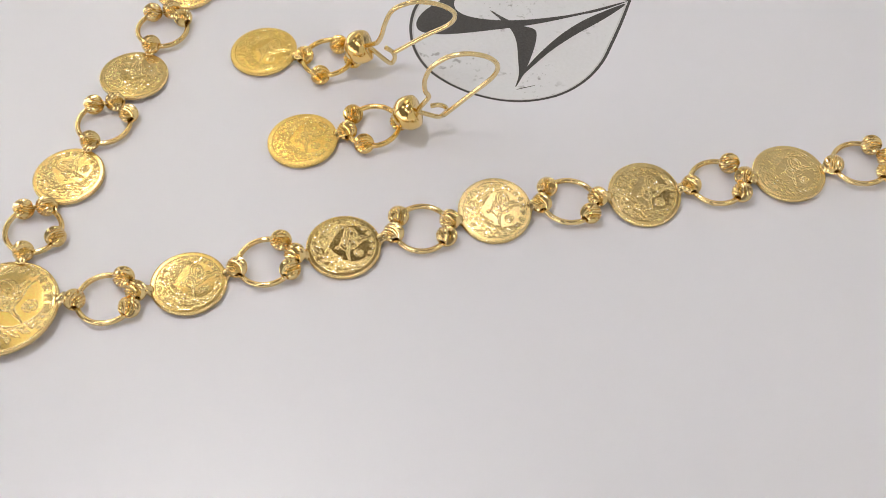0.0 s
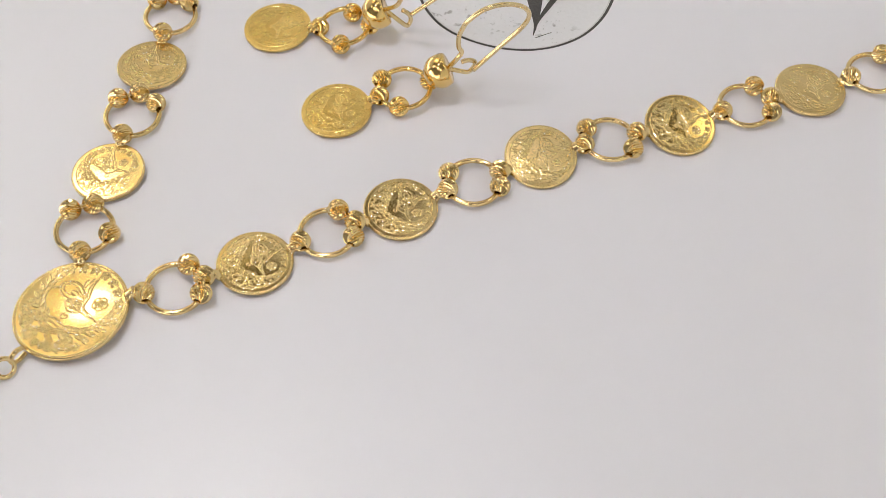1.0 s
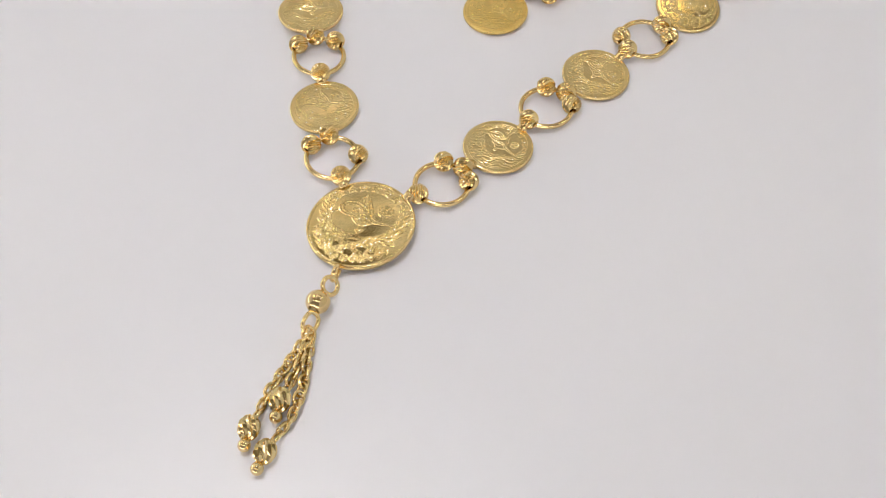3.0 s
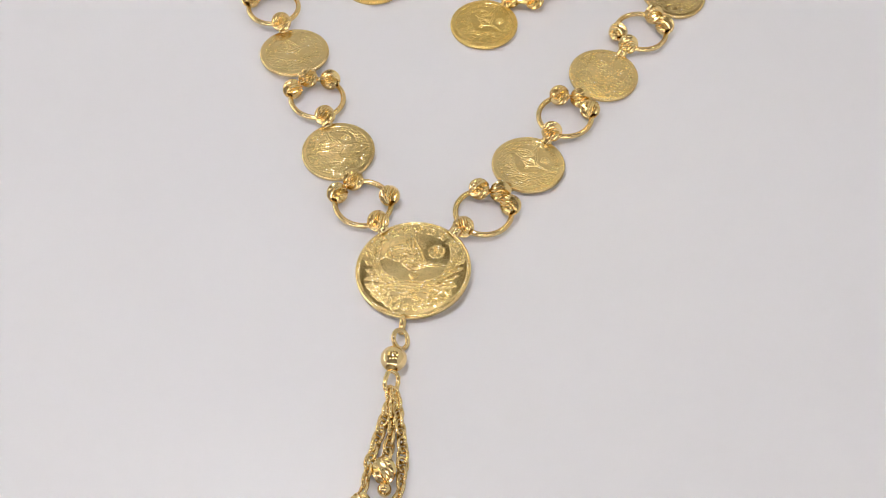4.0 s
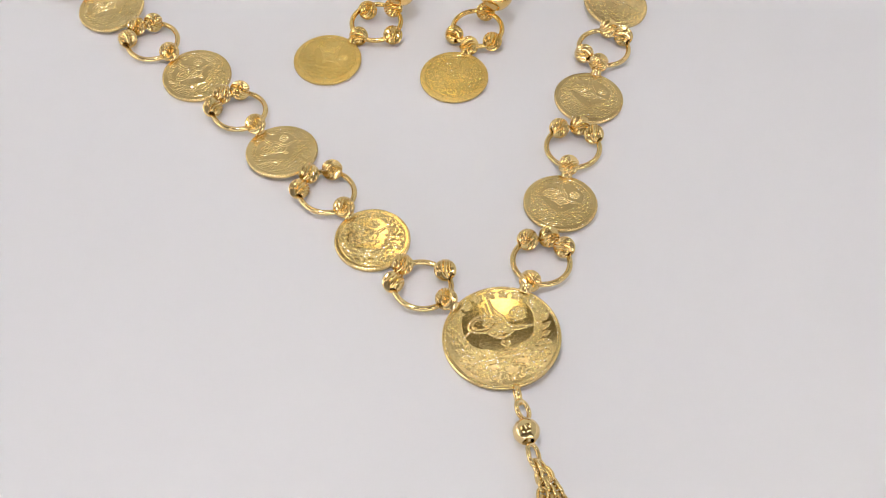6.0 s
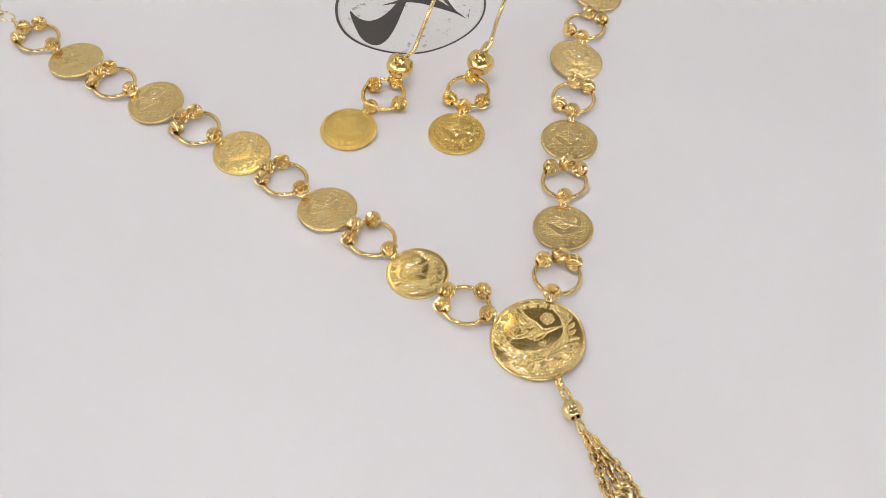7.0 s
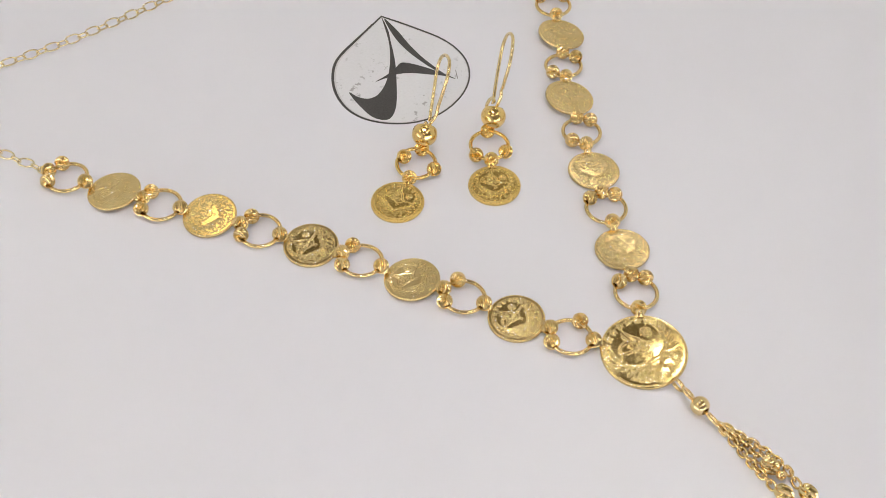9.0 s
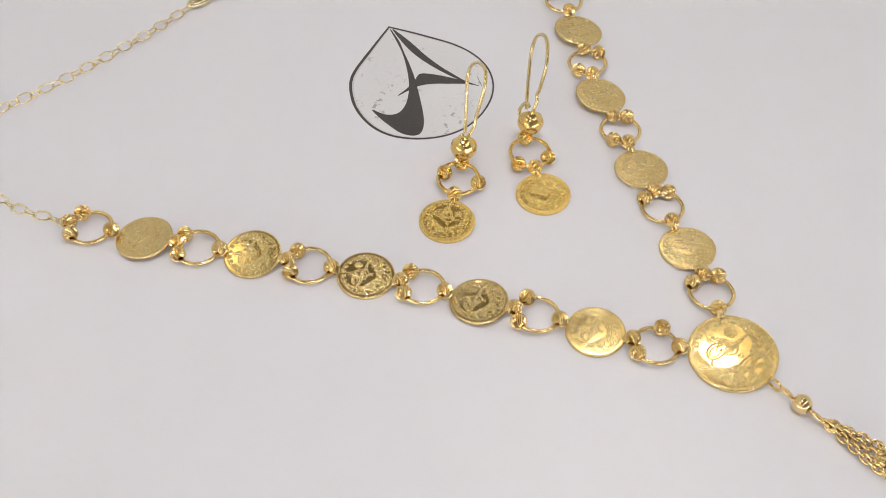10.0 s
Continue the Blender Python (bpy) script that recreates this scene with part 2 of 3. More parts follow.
# ---- the room that closes the place ----
FLOOR_Z = -0.77
W0, E0, S0, N0 = WEST - 0.1, EAST + 0.1, SOUTH_Y - 0.1, NORTH_Y + 0.1
# unseen walls; their distances are set by what the coins mirror
for name, lo, hi, mat in (
    ("floor", (W0, S0, FLOOR_Z - 0.1), (E0, N0, FLOOR_Z), FLOOR),
    ("ceiling", (W0, S0, CEILING), (E0, N0, CEILING + 0.1), CEIL),
    ("wall_north", (W0, NORTH_Y, FLOOR_Z), (E0, N0, CEILING), WALL),
    ("wall_south", (W0, S0, FLOOR_Z), (E0, SOUTH_Y, SOUTH_OPENING[2]), SOUTH),
    ("wall_south", (W0, S0, SOUTH_OPENING[3]), (E0, SOUTH_Y, CEILING), SOUTH),
    ("wall_south", (W0, S0, SOUTH_OPENING[2]), (SOUTH_OPENING[0], SOUTH_Y, SOUTH_OPENING[3]), SOUTH),
    ("wall_south", (SOUTH_OPENING[1], S0, SOUTH_OPENING[2]), (E0, SOUTH_Y, SOUTH_OPENING[3]), SOUTH),
    ("wall_west", (W0, SOUTH_Y, FLOOR_Z), (WEST, NORTH_Y, SOUTH_OPENING[2]), WALL),
    ("wall_west", (W0, SOUTH_Y, SOUTH_OPENING[3]), (WEST, NORTH_Y, CEILING), WALL),
    ("wall_west", (W0, SOUTH_Y, SOUTH_OPENING[2]), (WEST, WEST_OPENING[0], SOUTH_OPENING[3]), WALL),
    ("wall_west", (W0, WEST_OPENING[1], SOUTH_OPENING[2]), (WEST, NORTH_Y, SOUTH_OPENING[3]), WALL),
    ("wall_east", (EAST, SOUTH_Y, FLOOR_Z), (E0, NORTH_Y, CEILING), WALL),
):
    tagged(box(name, lo, hi, mat), kind="structure")

# unseen fill, added to brighten the walls that the gold mirrors
FILL_GLOW = lamp_material("fill_sheet_glow", FILL_STRENGTH, (0.93, 0.97, 1.0))


def fill_opening(name, a, b, place, turn):
    """A framed opening from a to b along its wall, with a pale glowing sheet added outside as fill."""
    z0, z1 = SOUTH_OPENING[2:]
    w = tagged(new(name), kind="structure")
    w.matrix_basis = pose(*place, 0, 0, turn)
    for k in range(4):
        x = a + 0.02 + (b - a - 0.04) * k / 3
        box("opening_frame", (x - 0.02, -0.025, z0 + 0.04), (x + 0.02, 0.025, z1 - 0.04), STEEL, w)
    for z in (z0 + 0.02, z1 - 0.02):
        box("opening_frame", (a, -0.025, z - 0.02), (b, 0.025, z + 0.02), STEEL, w)
    glow_sheet = tagged(box("fill_backdrop", (a - 0.3, -0.42, z0 - 0.3), (b + 0.3, -0.38, z1 + 0.4), FILL_GLOW), kind="structure")
    glow_sheet.matrix_basis = w.matrix_basis.copy()


fill_opening("fill_opening_1", *SOUTH_OPENING[:2], (0, SOUTH_Y - 0.05, 0), 0)
fill_opening("fill_opening_2", -WEST_OPENING[1], -WEST_OPENING[0], (WEST - 0.05, 0, 0), -90)

# added panels, out of view, that feed the gold's reflections and fill
for x, y, w, d, power, tint in UNSEEN_PANELS:
    lamp = new("unseen_panel")
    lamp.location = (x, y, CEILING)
    tagged(lamp, "unseen light panel added on the ceiling, with a thin metal frame", "ceiling light", "ceiling lights")
    box("diffuser", (-w / 2, -d / 2, -0.030), (w / 2, d / 2, -0.003), lamp_material("panel_glow", power, tint), lamp)
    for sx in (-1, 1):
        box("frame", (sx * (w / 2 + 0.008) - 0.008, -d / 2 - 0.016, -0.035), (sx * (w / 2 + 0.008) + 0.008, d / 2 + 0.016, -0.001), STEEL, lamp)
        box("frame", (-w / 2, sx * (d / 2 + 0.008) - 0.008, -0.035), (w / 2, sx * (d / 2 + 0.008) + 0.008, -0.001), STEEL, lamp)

# the key light's pendant form, with shade and cord, is made up
bx, by, bz, br, glow = BULB
hung = tagged(new("unseen_key_lamp"), "unseen key lamp over the table, given the form of a small metal pendant on a cord", "pendant lamp")
hung.location = (bx, by, bz)


def turned(name, profile, mat, sides=32):
    """A shape turned about the upright axis from (radius, height) pairs, in metres."""
    v, f = lathe([(z * 1000, r * 1000) for r, z in profile], sides)
    return part(name, make(name, [(y, z, x) for x, y, z in v], f, mat), hung)


turned("bulb", [(0.0, -br)] + [(br * math.sin(a), -br * math.cos(a)) for a in (math.pi * k / 14 for k in range(1, 14))] + [(0.0, br)], lamp_material("bulb_glow", glow, WHITE), 24)
turned("shade", [(0.012, 0.050), (0.022, 0.046), (0.060, 0.012), (0.062, 0.010), (0.060, 0.009), (0.021, 0.043), (0.012, 0.047), (0.012, 0.050)], STEEL)
turned("socket", [(0.0, br - 0.002), (0.009, br - 0.002), (0.009, 0.075), (0.0, 0.075)], STEEL)
turned("cord", [(0.0, 0.074), (0.002, 0.074), (0.002, CEILING - bz - 0.001), (0.0, CEILING - bz - 0.001)], STEEL, 10)

table = tagged(new("table"), "brown wooden table under the white paper sheet", "table")
table.location = (0, 0.05, FLOOR_Z)
box("tabletop", (-0.6, -0.4, 0.735), (0.6, 0.4, -FLOOR_Z - 0.0006), WOOD, table)
for sx in (-1, 1):
    for sy in (-1, 1):
        box("leg", (sx * 0.54 - 0.03, sy * 0.34 - 0.03, 0), (sx * 0.54 + 0.03, sy * 0.34 + 0.03, 0.735), WOOD, table)

# ---- paper sheet with its printed emblem ----
sheet = tagged(box("paper_sheet", (-0.40, -0.30, -0.0006), (0.40, 0.38, 0.0), PAPER), "large plain white paper sheet printed with a black drop-shaped emblem", "paper sheet")


def flat_shape(name, outline, mat, z, label, thick=0.02):
    """A printed shape: a thin filled outline lying on the paper."""
    bm = bmesh.new()
    top = [bm.verts.new((x * MM, y * MM, (z + thick) * MM)) for x, y in outline]
    low = [bm.verts.new((x * MM, y * MM, 0.0)) for x, y in outline]
    n = len(top)
    for i in range(n):
        bm.faces.new((low[i], low[(i + 1) % n], top[(i + 1) % n], top[i]))
    edges = [bm.edges.get((top[i], top[(i + 1) % n])) for i in range(n)]
    bmesh.ops.triangle_fill(bm, use_beauty=True, edges=edges)
    bmesh.ops.recalc_face_normals(bm, faces=bm.faces[:])
    me = bpy.data.meshes.new(name)
    bm.to_mesh(me)
    bm.free()
    me.materials.append(mat)
    return part(name, me, sheet, None, label)


def flat_curve(points, steps=6, closed=True):
    return [(p.x, p.y) for p in glide([(x, y, 0) for x, y in points], steps, closed)]


TIP = (14.2, 118.9)
DROP = [TIP, (17.0, 114.0), (19.7, 108.8), (22.0, 103.8), (23.1, 98.6), (22.7, 93.4), (20.7, 88.8), (17.6, 85.1), (13.3, 82.2), (8.0, 80.3), (2.6, 79.9),
        (-2.8, 81.5), (-7.6, 84.9), (-10.8, 89.4), (-11.8, 94.9), (-10.6, 101.2), (-7.2, 107.3), (-2.9, 111.1), (5.6, 115.1)]
drop_line = [(p.x, p.y) for p in glide([(x, y, 0) for x, y in DROP + [TIP]], 6)][:-1]
flat_shape("emblem_ground", drop_line, SMUDGE, 0.0, "pale ground with grey smudges")
cx, cy = 5.6, 97.6


def inset(line, near, more):
    """The line drawn in towards the emblem's middle."""
    out = []
    for x, y in line:
        d = math.hypot(x - cx, y - cy)
        w = near + more * math.sin(math.atan2(y - cy, x - cx) - 0.6)
        out.append((cx + (x - cx) * (1 - w / d), cy + (y - cy) * (1 - w / d)))
    return out


def flat_band(name, outer, inner, mat, z, label):
    n = len(outer)
    rv = [(x, y, z) for x, y in outer] + [(x, y, z) for x, y in inner] + [(x, y, 0.0) for x, y in outer] + [(x, y, 0.0) for x, y in inner]
    rf = []
    for i in range(n):
        j = (i + 1) % n
        rf += [(i, j, n + j, n + i), (2 * n + i, 2 * n + j, j, i), (n + i, n + j, 3 * n + j, 3 * n + i)]
    part(name, make(name, rv, rf, mat, False), sheet, None, label)


flat_band("emblem_outline", drop_line, inset(drop_line, 0.55, 0.16), INK, 0.05, "thin black drop-shaped outline")
flat_band("emblem_inner_line", inset(drop_line, 0.6, 0.16), inset(drop_line, 0.85, 0.26), GREY_INK, 0.035, "faint grey line inside the outline")
sickle = [(13.9, 118.2), (12.5, 112.9), (10.9, 109.4), (8.9, 104.9), (6.6, 100.3), (3.1, 94.4), (-0.1, 89.4), (-2.6, 86.4), (-4.9, 85.0), (-6.8, 85.8), (-8.1, 88.3),
          (-8.4, 91.8), (-8.4, 95.2), (-8.0, 98.0), (-7.0, 95.2), (-5.1, 93.5), (-2.5, 93.7), (0.8, 95.9), (4.2, 99.5), (7.6, 104.4), (10.6, 109.9)]
flat_shape("emblem_stroke", flat_curve(sickle, 4), INK, 0.04, "black sickle-shaped print")
leaf = [(14.2, 117.5), (14.4, 111.9), (13.9, 105.5), (13.9, 99.7), (14.4, 95.2), (14.9, 91.9), (15.7, 89.6), (14.4, 92.1), (13.1, 97.0), (12.2, 103.0), (12.2, 108.1), (12.9, 112.6)]
flat_shape("emblem_stroke", flat_curve(leaf, 4), INK, 0.045, "black leaf-shaped print")
branch = [(-0.6, 97.9), (2.7, 98.5), (6.1, 99.6), (7.9, 100.5), (9.2, 100.1), (11.2, 97.8), (13.5, 94.2), (15.3, 90.8), (16.2, 88.5), (14.5, 90.9), (11.5, 93.5), (8.4, 96.0), (5.5, 97.4), (2.6, 97.7)]
flat_shape("emblem_stroke", flat_curve(branch, 4), INK, 0.05, "black curved branch print")
v, f = tube([(18.1, 91.3, 0.03), (16.7, 88.3, 0.03)], 0.06, sides=6)
part("emblem_tick", make("emblem_tick", v, f, INK), sheet)


# ---- coins ----
def ramp(d, w):
    t = np.clip((w - d) / (0.65 * w), 0, 1)
    return t * t * (3 - 2 * t)


def polyline_distance(X, Y, pts):
    best = np.full(X.shape, 9.0)
    for (ax, ay), (bx, by) in zip(pts, pts[1:]):
        dx, dy = bx - ax, by - ay
        t = np.clip(((X - ax) * dx + (Y - ay) * dy) / (dx * dx + dy * dy + 1e-12), 0, 1)
        best = np.minimum(best, np.hypot(X - ax - t * dx, Y - ay - t * dy))
    return best


def leaf_height(X, Y, x, y, angle, length, width, edge):
    """How far inside a pointed leaf each place lies, and the leaf's height there: a raised outline and vein round sunken halves."""
    c, s = math.cos(angle), math.sin(angle)
    u, v = (X - x) * c + (Y - y) * s - length / 2, -(X - x) * s + (Y - y) * c
    inside = 0.5 * width * (1 - np.clip(np.abs(2 * u / length), 0, 1) ** 1.8) - np.abs(v)
    rim = np.clip(inside / edge, 0, 1) - 0.5 * np.clip((inside - 1.1 * edge) / edge, 0, 1)
    return inside, np.maximum(rim, 0.75 * np.clip(1 - np.abs(v) / edge, 0, 1) * (inside > 0))


def oval(x, y, a, b, turn=0.0, n=24):
    c, s = math.cos(turn), math.sin(turn)
    return [(x + a * math.cos(t) * c - b * math.sin(t) * s, y + a * math.cos(t) * s + b * math.sin(t) * c) for t in (2 * math.pi * k / n for k in range(n + 1))]


def curl(points):
    return [(p.x, p.y) for p in glide([(x, y, 0) for x, y in points], 4)]


def relief(X, Y, w, step, big):
    """The struck picture on a coin's face, in units of its inner radius: looped cipher, rose, seven stars, wreath, quivers and signs."""
    rnd = random.Random(7)
    H = np.zeros_like(X)

    def near(points, margin):
        xs, ys = [p[0] for p in points], [p[1] for p in points]
        return (X > min(xs) - margin) & (X < max(xs) + margin) & (Y > min(ys) - margin) & (Y < max(ys) + margin)

    def line(points, width=1.0, height=1.0):
        m = near(points, w * width)
        H[m] = np.maximum(H[m], height * ramp(polyline_distance(X[m], Y[m], points), w * width))

    def leaf(x, y, angle, length, width, height=1.0):
        tip = (x + length * math.cos(angle), y + length * math.sin(angle))
        m = near([(x, y), tip], width)
        inside, rise = leaf_height(X[m], Y[m], x, y, angle, length, width, 0.018 if step == 2 else 0.02)
        H[m] = np.where(inside > 0, height * rise, H[m])

    def signs(x, y, n, spread, size, height=0.9):
        """Small crowded strokes, as of struck script."""
        for _ in range(n):
            px, py = x + rnd.uniform(-spread, spread), y + rnd.uniform(-spread, spread) * 0.7
            line(curl([(px, py), (px + rnd.uniform(-size, size), py + rnd.uniform(-size, size)), (px + rnd.uniform(-size, size), py + rnd.uniform(-size, size))]), 0.6, height)

    # looped cipher, a little larger on the small coins
    grow = 1.0 if step == 2 else 1.12

    def stroke(points, width=1.0):
        line(curl([(x * grow, 0.27 + (y - 0.3) * grow) for x, y in points]), width)

    stroke([(-0.04, 0.42), (-0.2, 0.5), (-0.4, 0.48), (-0.53, 0.36), (-0.52, 0.25), (-0.4, 0.17), (-0.22, 0.15), (-0.06, 0.2)], 1.15)
    stroke([(-0.10, 0.38), (-0.24, 0.43), (-0.4, 0.41), (-0.47, 0.33), (-0.42, 0.25), (-0.28, 0.22), (-0.14, 0.25)], 0.8)
    stroke([(-0.08, 0.32), (-0.18, 0.36), (-0.26, 0.33), (-0.24, 0.28), (-0.14, 0.28)], 0.75)
    stroke([(-0.5, 0.24), (-0.57, 0.2), (-0.66, 0.13)])
    for top, low in (((-0.19, 0.66), (-0.15, 0.47)), ((-0.125, 0.74), (-0.085, 0.42)), ((-0.055, 0.79), (-0.01, 0.44))):
        stroke([top, ((top[0] + low[0]) / 2 - 0.02, (top[1] + low[1]) / 2), low], 0.9)
    stroke([(-0.055, 0.79), (-0.03, 0.66), (0.02, 0.55), (0.12, 0.4), (0.18, 0.22), (0.26, 0.16), (0.42, 0.14), (0.6, 0.11)], 1.1)
    stroke([(-0.02, 0.5), (0.06, 0.38), (0.12, 0.2), (0.2, 0.1), (0.36, 0.085), (0.6, 0.11)], 0.9)
    stroke([(-0.08, 0.2), (-0.16, 0.16), (-0.19, 0.1), (-0.12, 0.03), (-0.02, -0.03), (0.08, -0.02), (0.2, 0.06), (0.24, 0.12)], 1.1)
    if step == 2:
        signs(0.03, 0.13, 26, 0.13, 0.07)
    for k in range(4 if step == 2 else 2):
        stroke([(-0.12 + 0.03 * k, 0.21 - 0.055 * k), (0.02 + 0.03 * k, 0.24 - 0.06 * k), (0.14 + 0.02 * k, 0.19 - 0.05 * k)], 0.7)
    signs(-0.02, 0.32, 10 if step == 2 else 3, 0.07, 0.05)
    # rose
    for q in range(3):
        line(oval(0.39, 0.39, 0.03 + 0.03 * q, 0.026 + 0.026 * q, 0.4 * q, 12), 0.5, 0.8)
    for k in range(5):
        a = 2 * math.pi * k / 5 + 0.3
        line(curl([(0.39 + r * math.cos(a + d), 0.39 + r * math.sin(a + d)) for r, d in ((0.075, -0.6), (0.14, -0.38), (0.145, 0.38), (0.075, 0.6))]), 0.75)
    line(oval(0.39, 0.39, 0.05, 0.05, 0, 9), 0.7)
    signs(0.39, 0.39, 5, 0.06, 0.03)
    # stars: five-pointed, outlined, with a raised heart
    for k in range(7):
        a = math.radians(138 - 15.8 * k)
        x, y = 0.895 * math.cos(a), 0.895 * math.sin(a)
        tips = []
        for q in range(11):
            b = a + math.pi * q / 5
            r = (0.098 if q % 2 == 0 else 0.056) * (1.0 if step == 2 else 0.86)
            tips.append((x + r * math.cos(b), y + r * math.sin(b)))
        line(tips, 1.0)
        for q in range(0, 10, 2):
            line([(x, y), tips[q]], 0.6, 0.8)
    # wreath: two branches of full, paired leaves
    for side in (-1, 1):
        stem = glide([(side * -0.06, -0.50, 0), (side * 0.16, -0.45, 0), (side * 0.40, -0.37, 0), (side * 0.60, -0.22, 0), (side * 0.72, 0.0, 0), (side * 0.775, 0.22, 0), (side * 0.765, 0.38, 0)], 12)
        stem = [(p.x, p.y) for p in stem]
        line(stem, 0.7)
        pairs = 8 if step == 2 else 7
        for q in range(pairs):
            k = 12 + int((len(stem) - 14) * q / (pairs - 1))
            (ax, ay), (bx, by) = stem[k - 1], stem[k + 1]
            a = math.atan2(by - ay, bx - ax)
            f = q / pairs
            leaf(*stem[k], a - side * rnd.uniform(0.5, 0.62), (0.30 - 0.06 * f) * big, 0.108 * big)
            leaf(*stem[k], a + side * rnd.uniform(0.5, 0.62), (0.30 - 0.06 * f) * big, 0.108 * big)
        a = math.atan2(stem[-1][1] - stem[-2][1], stem[-1][0] - stem[-2][0])
        leaf(*stem[-1], a, 0.26, 0.11)
        # folded leaves below the branch
        for k in range(3 if step == 2 else 2):
            a = math.radians(-60 + 19 * k * (step / 2))
            leaf(side * 0.68 * math.cos(a), 0.68 * math.sin(a), a if side > 0 else math.pi - a, 0.24, 0.12 * big, 0.9)
        if step > 2:
            continue
        # quiver with its hatching
        x, y = side * 0.45, -0.52
        for p, q in (((-0.09, 0.09), (0.07, 0.11)), ((0.07, 0.11), (0.09, -0.08)), ((0.09, -0.08), (-0.07, -0.1)), ((-0.07, -0.1), (-0.09, 0.09))):
            line([(x + p[0], y + p[1]), (x + q[0], y + q[1])], 0.75)
        for k in range(3):
            line([(x - 0.07, y + 0.055 - 0.05 * k), (x + 0.07, y + 0.065 - 0.05 * k)], 0.6)
        for k in range(2):
            line([(x - 0.035 + 0.06 * k, y + 0.09), (x - 0.025 + 0.06 * k, y - 0.09)], 0.55)
    if step == 2:
        # crossed bars, the arch of dots, the heart and the row of rosettes round the foot
        for d in (-0.04, 0.0, 0.04):
            line([(-0.26, -0.70 + d), (0.30, -0.44 + d)], 0.75)
            line([(-0.32, -0.46 + d), (0.0, -0.6 + d)], 0.7)
            line([(0.06, -0.62 + d), (0.28, -0.70 + d)], 0.7)
        for k in range(11):
            x = -0.25 + 0.05 * k
            line(oval(x, -0.36 + 0.8 * (0.0625 - x * x), 0.016, 0.016, 0, 6), 0.7)
            line(oval(x, -0.43 + 0.5 * (0.0625 - x * x), 0.012, 0.012, 0, 6), 0.6)
        line(curl([(0.04, -0.26), (-0.03, -0.18), (0.0, -0.13), (0.04, -0.165), (0.09, -0.13), (0.11, -0.18), (0.04, -0.26)]), 0.85)
        for k in range(11):
            a = math.radians(214 + 11.2 * k)
            x, y = 0.865 * math.cos(a), 0.865 * math.sin(a)
            if k % 2:
                for q in range(5):
                    b = 2 * math.pi * q / 5 + k
                    line(oval(x + 0.05 * math.cos(b), y + 0.05 * math.sin(b), 0.03, 0.03, 0, 7), 0.6)
                line(oval(x, y, 0.012, 0.012, 0, 6), 0.7)
            else:
                line(oval(x, y, 0.06, 0.04, a, 10), 0.65)
                signs(x, y, 7, 0.07, 0.06)
        signs(-0.2, -0.72, 10, 0.09, 0.06)
        signs(0.2, -0.74, 10, 0.09, 0.06)
    else:
        for d in (-0.05, 0.05):
            line([(-0.3, -0.68 + d), (0.34, -0.46 + d)], 0.9)
        line([(-0.34, -0.48), (-0.04, -0.6)], 0.9)
        line(oval(0.04, -0.2, 0.06, 0.05, 0, 8), 0.8)
        # crowded little leaves that fill the foot up to the wreath's inner arch
        for row, r in enumerate((0.93, 0.83, 0.73, 0.63, 0.53, 0.45)):
            reach = 206 - 9 * row
            count = int(reach * r / 9.5)
            for k in range(count):
                a = math.radians(270 - reach / 2 + reach * (k + rnd.uniform(0.2, 0.8)) / count)
                d = r + rnd.uniform(-0.03, 0.03)
                turn = a + rnd.choice((-1, 1)) * rnd.uniform(0.5, 1.9)
                long = rnd.uniform(0.13, 0.2)
                leaf(d * math.cos(a) - long / 2 * math.cos(turn), d * math.sin(a) - long / 2 * math.sin(turn), turn, long, rnd.uniform(0.07, 0.095), rnd.uniform(0.6, 1.0))
        # rings inside the cipher's bowl
        for x, y, r in ((-0.36, 0.34, 0.085), (-0.17, 0.36, 0.075), (-0.2, 0.06, 0.09), (-0.02, 0.05, 0.08)):
            line(oval(x, y, r, r * 0.85, 0.3, 12), 0.75, 0.9)
    # a sandy strike over the raised parts
    grit = np.sin(61 * X + 5 * np.sin(23 * Y)) * np.sin(67 * Y + 4 * np.sin(29 * X))
    fleck = np.sin(143 * X + 9 * np.sin(37 * Y)) * np.sin(151 * Y + 8 * np.sin(41 * X))
    return H * (0.86 + 0.2 * grit + 0.16 * fleck)


